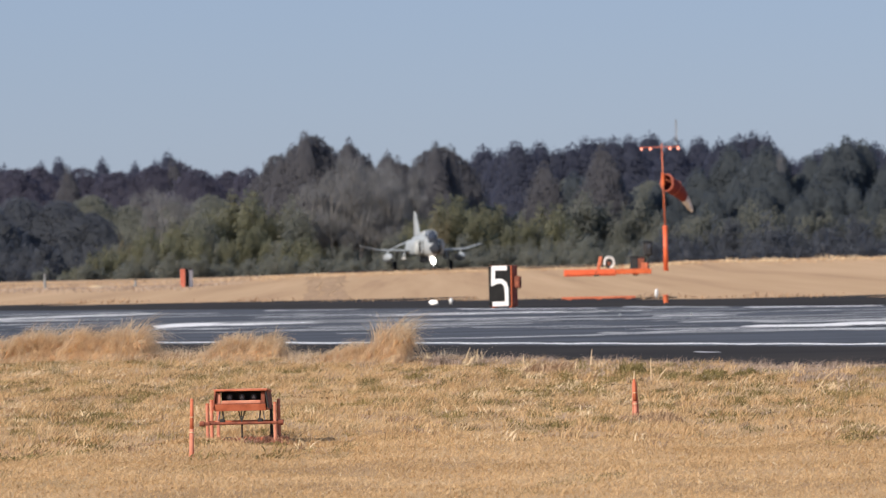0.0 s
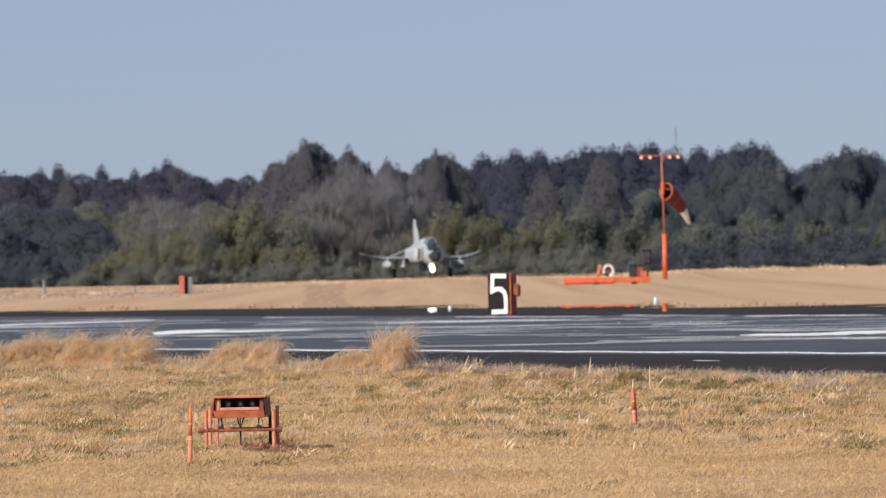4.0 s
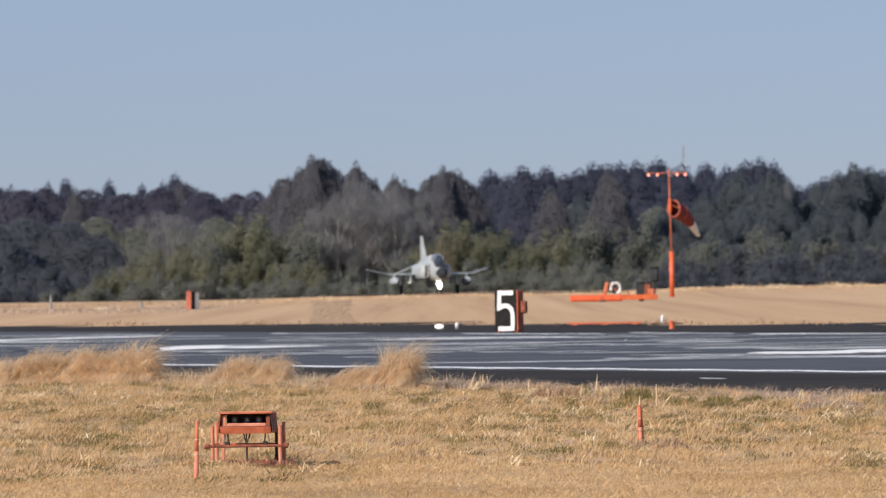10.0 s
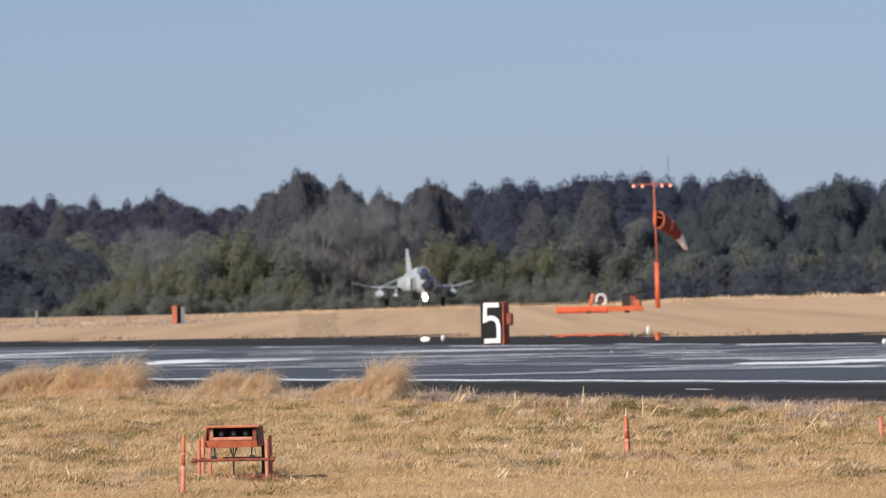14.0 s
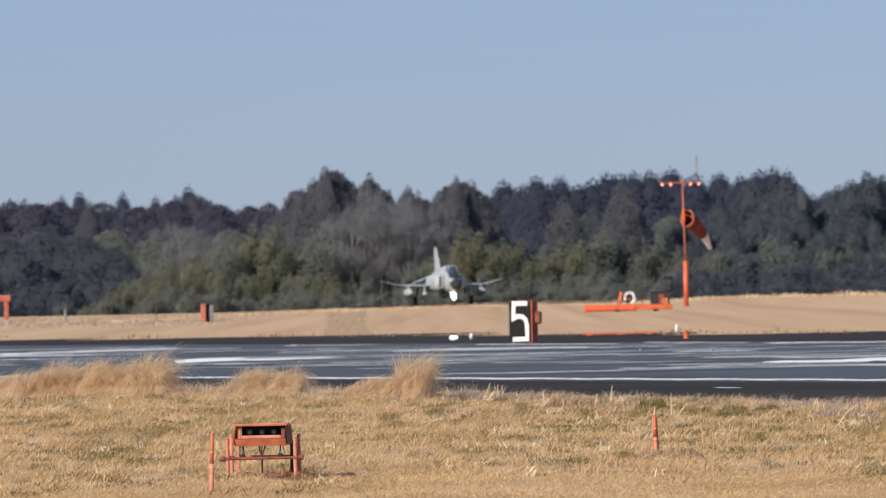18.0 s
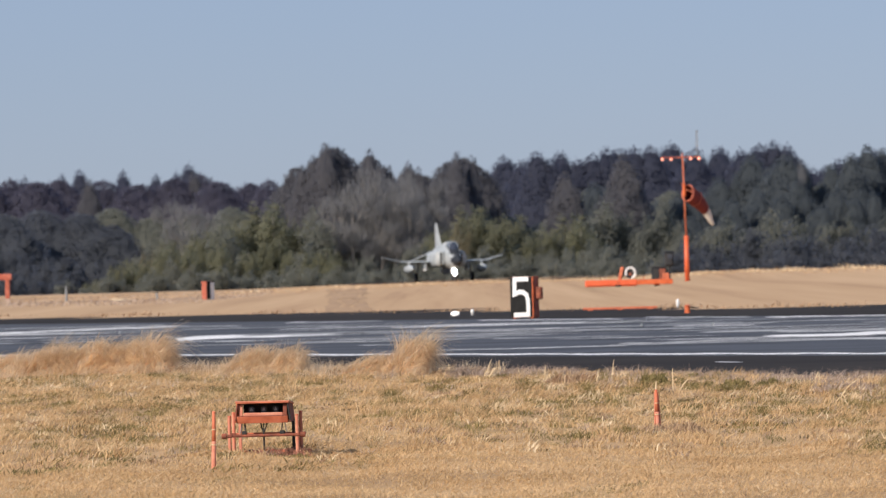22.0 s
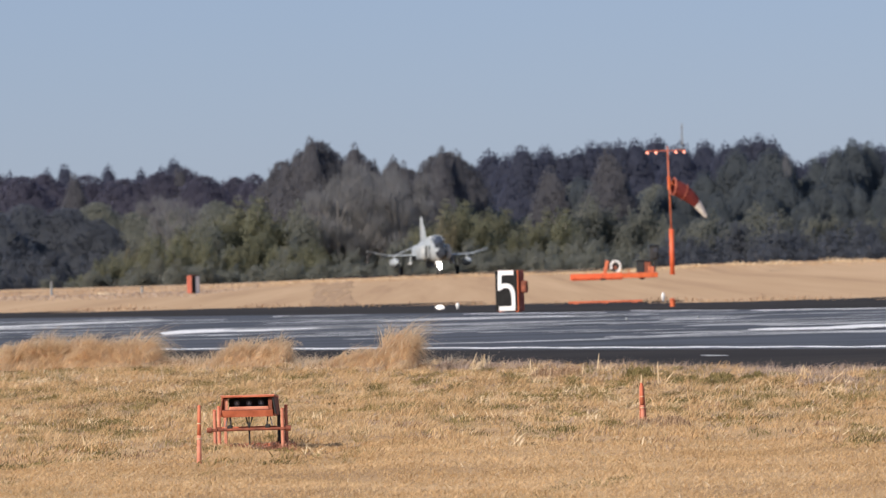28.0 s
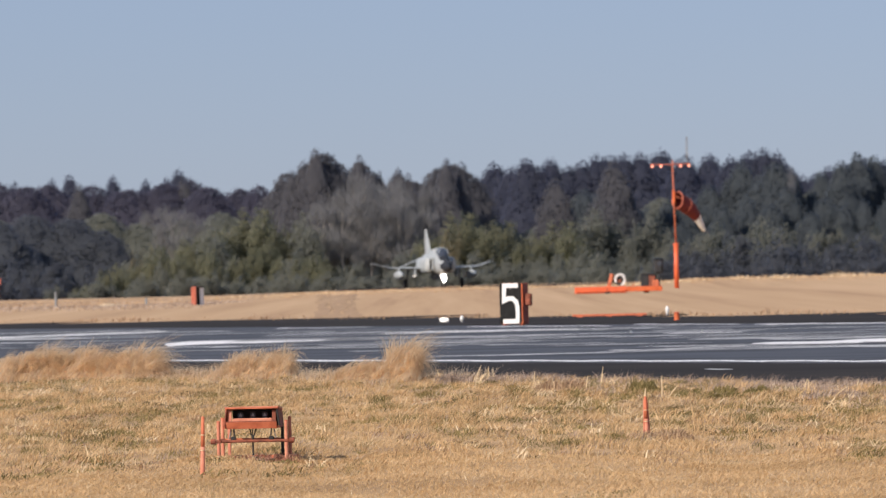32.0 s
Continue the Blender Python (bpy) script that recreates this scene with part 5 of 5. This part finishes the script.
    blades("verge_grass", rng, x, y, np.zeros(len(x)), rng.uniform(.04, .15, len(x)) * lump, .006 + .006 * rng.random(len(x)), "fuzz", "short pinkish dead grass on the verge", .8, .2)
    # rough dead weeds along the verge, and taller grass at the foot of the clumps
    def tufts(name, s0, s1, count, back, m, low, high, mat, label, spread=.10):
        s = rng.uniform(s0, s1, count)
        n = grass_edge(s) + .1 - rng.exponential(back, count)
        cx, cy = s * ALONG.x + n * ACROSS.x, s * ALONG.y + n * ACROSS.y
        x = np.repeat(cx, m) + rng.normal(0, spread, count * m)
        y = np.repeat(cy, m) + rng.normal(0, spread * 1.6, count * m)
        t = np.repeat(rng.uniform(low, high, count), m) * rng.uniform(.3, 1.15, count * m)
        z = np.array([height(a, b) for a, b in zip(x, y)])
        blades(name, rng, x, y, z - .01, t, .006 + .006 * rng.random(count * m), mat, label, .55, .3)
    cx, cy = scatter(420, 60, 110)
    m = 20
    x = np.repeat(cx, m) + rng.normal(0, .07, len(cx) * m)
    y = np.repeat(cy, m) + rng.normal(0, .12, len(cx) * m)
    t = np.repeat(rng.uniform(.05, .13, len(cx)), m) * rng.uniform(.4, 1.15, len(cx) * m)
    z = np.array([height(a, b) for a, b in zip(x, y)])
    blades("faded_tufts", rng, x, y, z - .01, t, .006 + .005 * rng.random(len(x)), "fuzz", "faded pinkish tufts in the dry grass", .8, .3)
    tufts("dead_weeds", -125, -40, 330, 2.2, 24, .07, .22, "fuzz", "rough pinkish dead weeds along the verge")
    tufts("mauve_weeds", -82, -44, 300, 1.3, 26, .06, .20, "fuzz", "mauve-grey dead weeds along the verge", .14)
    tufts("brown_weeds", -125, -40, 120, 2.8, 22, .05, .15, "weed", "red-brown dead weeds along the verge")
    tufts("olive_weeds", -118, -40, 270, 6.0, 24, .05, .14, "green", "olive weeds among the dry grass")
    tufts("clump_foot_grass", -122, -84, 560, 2.9, 26, .12, .34, "plume", "knee-high dry grass at the foot of the clumps", .16)
    # loose pale straw lying about
    x, y = scatter(4500, 48, 128)
    blades("straw_litter", rng, x, y, np.array([height(a, b) for a, b in zip(x, y)]) + .03, rng.uniform(.03, .07, len(x)), .006 + .004 * rng.random(len(x)), "straw", "loose pale straw lying on the grass", 2.6, .6)
    # long stalks along the edge of the paving
    for name, s0, s1, count, top, mat, label in (("edge_grass", -125, -84, 1500, .26, "plume", "tall thin dry grass along the paving"), ("edge_weeds", -90, -40, 1500, .17, "fuzz", "thin mauve-grey dead weeds along the paving")):
        s = rng.uniform(s0, s1, count)
        n = grass_edge(s) + .1 - rng.exponential(1.6, count)
        x, y = s * ALONG.x + n * ACROSS.x, s * ALONG.y + n * ACROSS.y
        blades(name, rng, x, y, np.zeros(len(x)) - .02, rng.uniform(.07, top, len(x)) * (.5 + .6 * rng.random(len(x)) ** 2), .006 + .006 * rng.random(len(x)), mat, label, .4, .35)
    # the field beyond the runway
    y = rng.uniform(405, 452, 8000)
    x = rng.uniform(-1, 1, len(y)) * (y * .09 + 2)
    z = np.array([height(a, b) for a, b in zip(x, y)])
    blades("field_grass", rng, x, y, z - .02, rng.uniform(.03, .16, len(x)), .03 + .03 * rng.random(len(x)), "field", "pale dry grass of the far field", .6, .2)
    y = rng.uniform(418, 440, 3200)
    x = rng.uniform(-20, 42, len(y))
    z = np.array([height(a, b) for a, b in zip(x, y)])
    blades("crest_grass", rng, x, y, z - .02, rng.uniform(.06, .40, len(x)) * (.5 + .5 * (x > 12)) * np.clip(.75 + 1.3 * field_noise(x, y * .1, .55, 6.1), .2, 1.7), .04 + .04 * rng.random(len(x)), "straw", "bleached grass heads on the crest of the field", .5, .2)
    # pinkish blades paint in the haze over the left of the far field
    y = rng.uniform(300, 440, 9000)
    x = -rng.uniform(13, 44, len(y))
    z = np.array([height(a, b) for a, b in zip(x, y)])
    blades("pink_field_grass", rng, x, y, z - .02, rng.uniform(.05, .20, len(x)), .04 + .04 * rng.random(len(x)), "fuzz", "far field grass coloured pinkish for the haze over it", .6, .2)
    s = rng.uniform(-330, -60, 6000)
    n = FIELD_EDGE + rng.normal(0, 1.6, len(s)) + 1.5 * field_noise(s, s * 0, .12, 2.2)
    x, y = s * ALONG.x + n * ACROSS.x, s * ALONG.y + n * ACROSS.y
    blades("field_edge_grass", rng, x, y, np.zeros(len(x)), rng.uniform(.03, .20, len(x)) * np.clip(.6 + 1.6 * field_noise(x, y * .2, .5, 8.8), .1, 1.8), .03 + .04 * rng.random(len(x)), "weed", "short brown grass along the far shoulder", .6, .2)


def clump(x, y, wide, tall, count, lean, seed, mat="plume", label="big clump of dry golden plume grass bent by the wind"):
    """A big clump of dry plume grass: arching blades fanning out of one root, swept by the wind."""
    ob = thing("grass_clump", (x, y, height(x, y) if mat != "plume" else 0.0), label, "grass clump", "clumps in the grass")
    rng = np.random.default_rng(seed)
    tufts = max(1, round(count / 600))
    for tuft in range(tufts):
        bunch(ob, rng, wide, tall, count // tufts, lean, seed, mat, -1 + 2 * tuft / tufts, -1 + 2 * (tuft + 1) / tufts)
    return ob


def bunch(ob, rng, wide, tall, count, lean, seed, mat, k0, k1):
    """One tuft of a clump, between two stretches of its breadth."""
    verts, faces = [], []
    for i in range(count):
        if i % 26 == 0:  # a new wisp: its blades share a root, a height and a sweep
            wx, wy = rng.uniform(k0, k1) * wide, rng.normal(0, .45)
            k = wx / wide
            crest = min(1.0, (1 + k) / .55) ** .7 * min(1.0, (1 - k) / .22 + .25)
            low = min(1.0, max(.32, 1 + .55 * wy / .45))
            wh = tall * (.58 + .46 * rng.random() ** .8) * crest * low * (1 + .06 * math.sin(wx * 5 + seed))
            wdx = lean * (1 + .4 * math.sin(wx * 8 + seed * 2)) * rng.uniform(.25, 1.2) * (1 - .5 * max(0.0, k - .6) / .4) + rng.normal(0, .15)
            wdy, wbend = rng.normal(0, .28), rng.uniform(.5, 2.1)
        fx, fy = wx + rng.normal(0, .045), wy + rng.normal(0, .06)
        h = wh * (.35 + .70 * rng.random() ** .7)
        dx, dy = (wdx + rng.normal(0, .13)) * h, (wdy + rng.normal(0, .13)) * h
        w = rng.uniform(.004, .009)
        a = rng.uniform(0, 3.14)
        side = np.array([math.cos(a) * w, math.sin(a) * w, 0])
        k = len(verts)
        steps = 6
        bend = wbend * rng.uniform(.7, 1.3)
        for j in range(steps):
            s = j / (steps - 1)
            droop = bend * h * max(0, s - .45) ** 1.6
            c = np.array([fx + dx * s ** 1.5, fy + dy * s ** 1.5, -.03 + h * s ** .8 - droop])
            ww = side * (1 - .6 * s)
            verts += [tuple(c - ww), tuple(c + ww)]
        for j in range(steps - 1):
            faces.append((k + 2 * j, k + 2 * j + 1, k + 2 * j + 3, k + 2 * j + 2))
    tagged(raw("tuft", verts, faces, mat, ob), kind="stuff")


def stalk(x, y, dx, dz):
    """A broken pale stalk: a bent stem with a side shoot."""
    ob = thing("dry_stalk", (x, y, height(x, y)), "pale bleached dead stalk standing in the grass", "stalk", "dead stalks in the grass")
    bm = tube((0, 0, -.02), (dx * .55, .03, dz * .6), .012, .010, 6)
    tube((dx * .55, .03, dz * .6), (dx, .02, dz), .010, .004, 6, bm)
    part("stem", bm, "straw", ob)
    part("shoot", tube((dx * .4, .02, dz * .45), (dx * .4 + .06, -.03, dz * .45 + .05), .006, .003, 5), "straw", ob)


mast()
jet()
distance_sign()
SOCK = windsock()
barrier()
edge_things()
papi((-2.17, 64.2, 0.0), -3)
papi((6.40, 74.4, -0.20), -3)
stake(-2.565, 59.7, .60, 1.5)
stake(2.44, 68.1, .50, -1.5)
CLUMPS = [clump(-7.40, 111.8, 1.85, 1.15, 15000, .66, 1), clump(-8.9, 113.2, 1.0, .80, 3800, .8, 2), clump(-3.75, 108.6, .88, .92, 6800, .55, 3),
          clump(-.82, 104.2, .34, 1.32, 3400, .42, 4), clump(-1.40, 104.0, .78, .80, 4200, .7, 5)]
clump(2.50, 67.60, .44, .20, 2400, .4, 11, "weed", "low red-brown dry weed round a stake")
clump(-2.15, 63.80, .46, .17, 1500, .4, 12, "russet", "low red-brown dry weed under a light unit")
clump(3.13, 89.88, 0.26, 0.42, 1500, .2, 20, "green", "dark olive-green weed in the dry grass")
clump(4.31, 87.46, 0.24, 0.32, 900, .2, 21, "green", "dark olive-green weed in the dry grass")
clump(4.89, 88.46, 0.20, 0.28, 700, .2, 22, "green", "dark olive-green weed in the dry grass")
clump(3.79, 87.87, 0.20, 0.24, 600, .2, 23, "green", "dark olive-green weed in the dry grass")
clump(3.57, 69.63, 0.26, 0.08, 260, .2, 24, "green", "dark olive-green weed in the dry grass")
clump(3.90, 69.42, 0.28, 0.08, 260, .2, 25, "green", "dark olive-green weed in the dry grass")
clump(4.36, 70.28, 0.3, 0.08, 260, .2, 26, "green", "dark olive-green weed in the dry grass")
clump(4.84, 71.40, 0.28, 0.08, 240, .2, 27, "green", "dark olive-green weed in the dry grass")
clump(1.84, 83.23, 0.3, 0.14, 260, .2, 28, "green", "dark olive-green weed in the dry grass")
clump(1.99, 73.51, 0.3, 0.09, 260, .2, 29, "green", "dark olive-green weed in the dry grass")
stalk(3.29, 85.10, 0.000, 0.366)
stalk(3.39, 85.71, 0.163, 0.197)
stalk(5.79, 84.54, 0.262, 0.20)
stalk(5.43, 77.59, -0.093, 0.10)
stalk(5.60, 80.5, -0.12, 0.10)
stalk(5.52, 81.0, 0.09, 0.12)
stalk(5.78, 90.79, 0.073, 0.200)
stalk(5.87, 90.72, -0.018, 0.181)
stalk(2.40, 95.27, 0.038, 0.210)
stalk(6.54, 89.38, 0.027, 0.161)
stalk(.55, 101.0, 0.13, 0.33)
stalk(2.75, 98.4, 0.035, 0.30)
stalk(-.05, 101.4, -0.05, 0.28)
stalk(1.55, 97.0, 0.02, 0.26)
clump(.35, 100.6, .75, .36, 1500, .3, 41, "fuzz", "rough pinkish dead weeds at the edge of the paving")
clump(.30, 100.2, .70, .48, 130, .5, 42, "straw", "thin bleached stalks among dead weeds")
clump(1.92, 94.5, .50, .30, 1100, .3, 43, "weed", "red-brown dead weeds at the edge of the lawn")
clump(1.80, 95.0, .60, .40, 100, .5, 44, "straw", "thin bleached stalks among dead weeds")
clump(5.80, 85.5, .55, .28, 1100, .3, 45, "fuzz", "rough pinkish dead weeds at the edge of the lawn")
clump(1.35, 74.6, .90, .13, 500, .5, 46, "straw", "bleached pale grass blades in the dry lawn")
clump(.95, 80.0, .90, .16, 420, .5, 47, "straw", "bleached pale grass blades in the dry lawn")
clump(6.42, 73.95, .46, .17, 1300, .4, 33, "russet", "low red-brown dry weed under a light unit")
clump(-2.25, 63.3, .60, .07, 420, .3, 34, "green", "low olive weed before a light unit")
clump(-1.45, 64.0, .40, .13, 700, .5, 35, "blade", "taller dry grass beside a light unit")
clump(7.10, 74.2, .40, .13, 600, .5, 36, "blade", "taller dry grass beside a light unit")
clump(-.45, 103.6, .55, .26, 1500, .3, 37, "weed", "low mauve-brown dead weeds beside a grass clump")
clump(-5.35, 110.6, .75, .30, 1600, .4, 38, "weed", "low mauve-brown dead weeds beside a grass clump")
clump(-2.1, 105.6, .60, .24, 1200, .4, 39, "weed", "low mauve-brown dead weeds beside a grass clump")
for px, py in ((-1.55, 64.1), (-1.0, 64.3), (-.4, 64.6), (-1.3, 64.9), (-.8, 65.3), (-2.75, 63.9), (-1.2, 63.2), (6.9, 74.0), (7.5, 74.4), (5.7, 74.0)):
    clump(px, py, .42, .13, 1500, .5, int(px * 10) + 60, "blade", "taller dry grass beside a light unit")
lawn()


# ---------------------------------------------------------------- what moves
def motions():
    # the sock rises and sinks in the wind
    swings = ((0, 38, 45), (2, 39, 46), (3, 42, 45), (6, 45, 44), (8, 38, 45), (9, 38, 44), (10, 36, 46), (12, 38, 42), (14, 40, 37), (17, 39, 46), (19, 44, 46), (20, 42, 45), (21, 43, 39), (23, 43, 43), (25, 44, 25), (28, 42, 18), (30, 45, 33), (32, 42, 37))
    walk(SOCK, [(t, pose(.05, -.02, 6.25, 0, dip, turn)) for t, dip, turn in swings])
    # the clumps nod
    for i, c in enumerate(CLUMPS):
        x, y, z = c.location
        walk(c, [(t * .8, pose(x, y, z, 0, 2.2 * math.sin(t * 1.3 + i * 1.7) + 1.0 * math.sin(t * 2.9 + i), 0)) for t in range(41)])


motions()
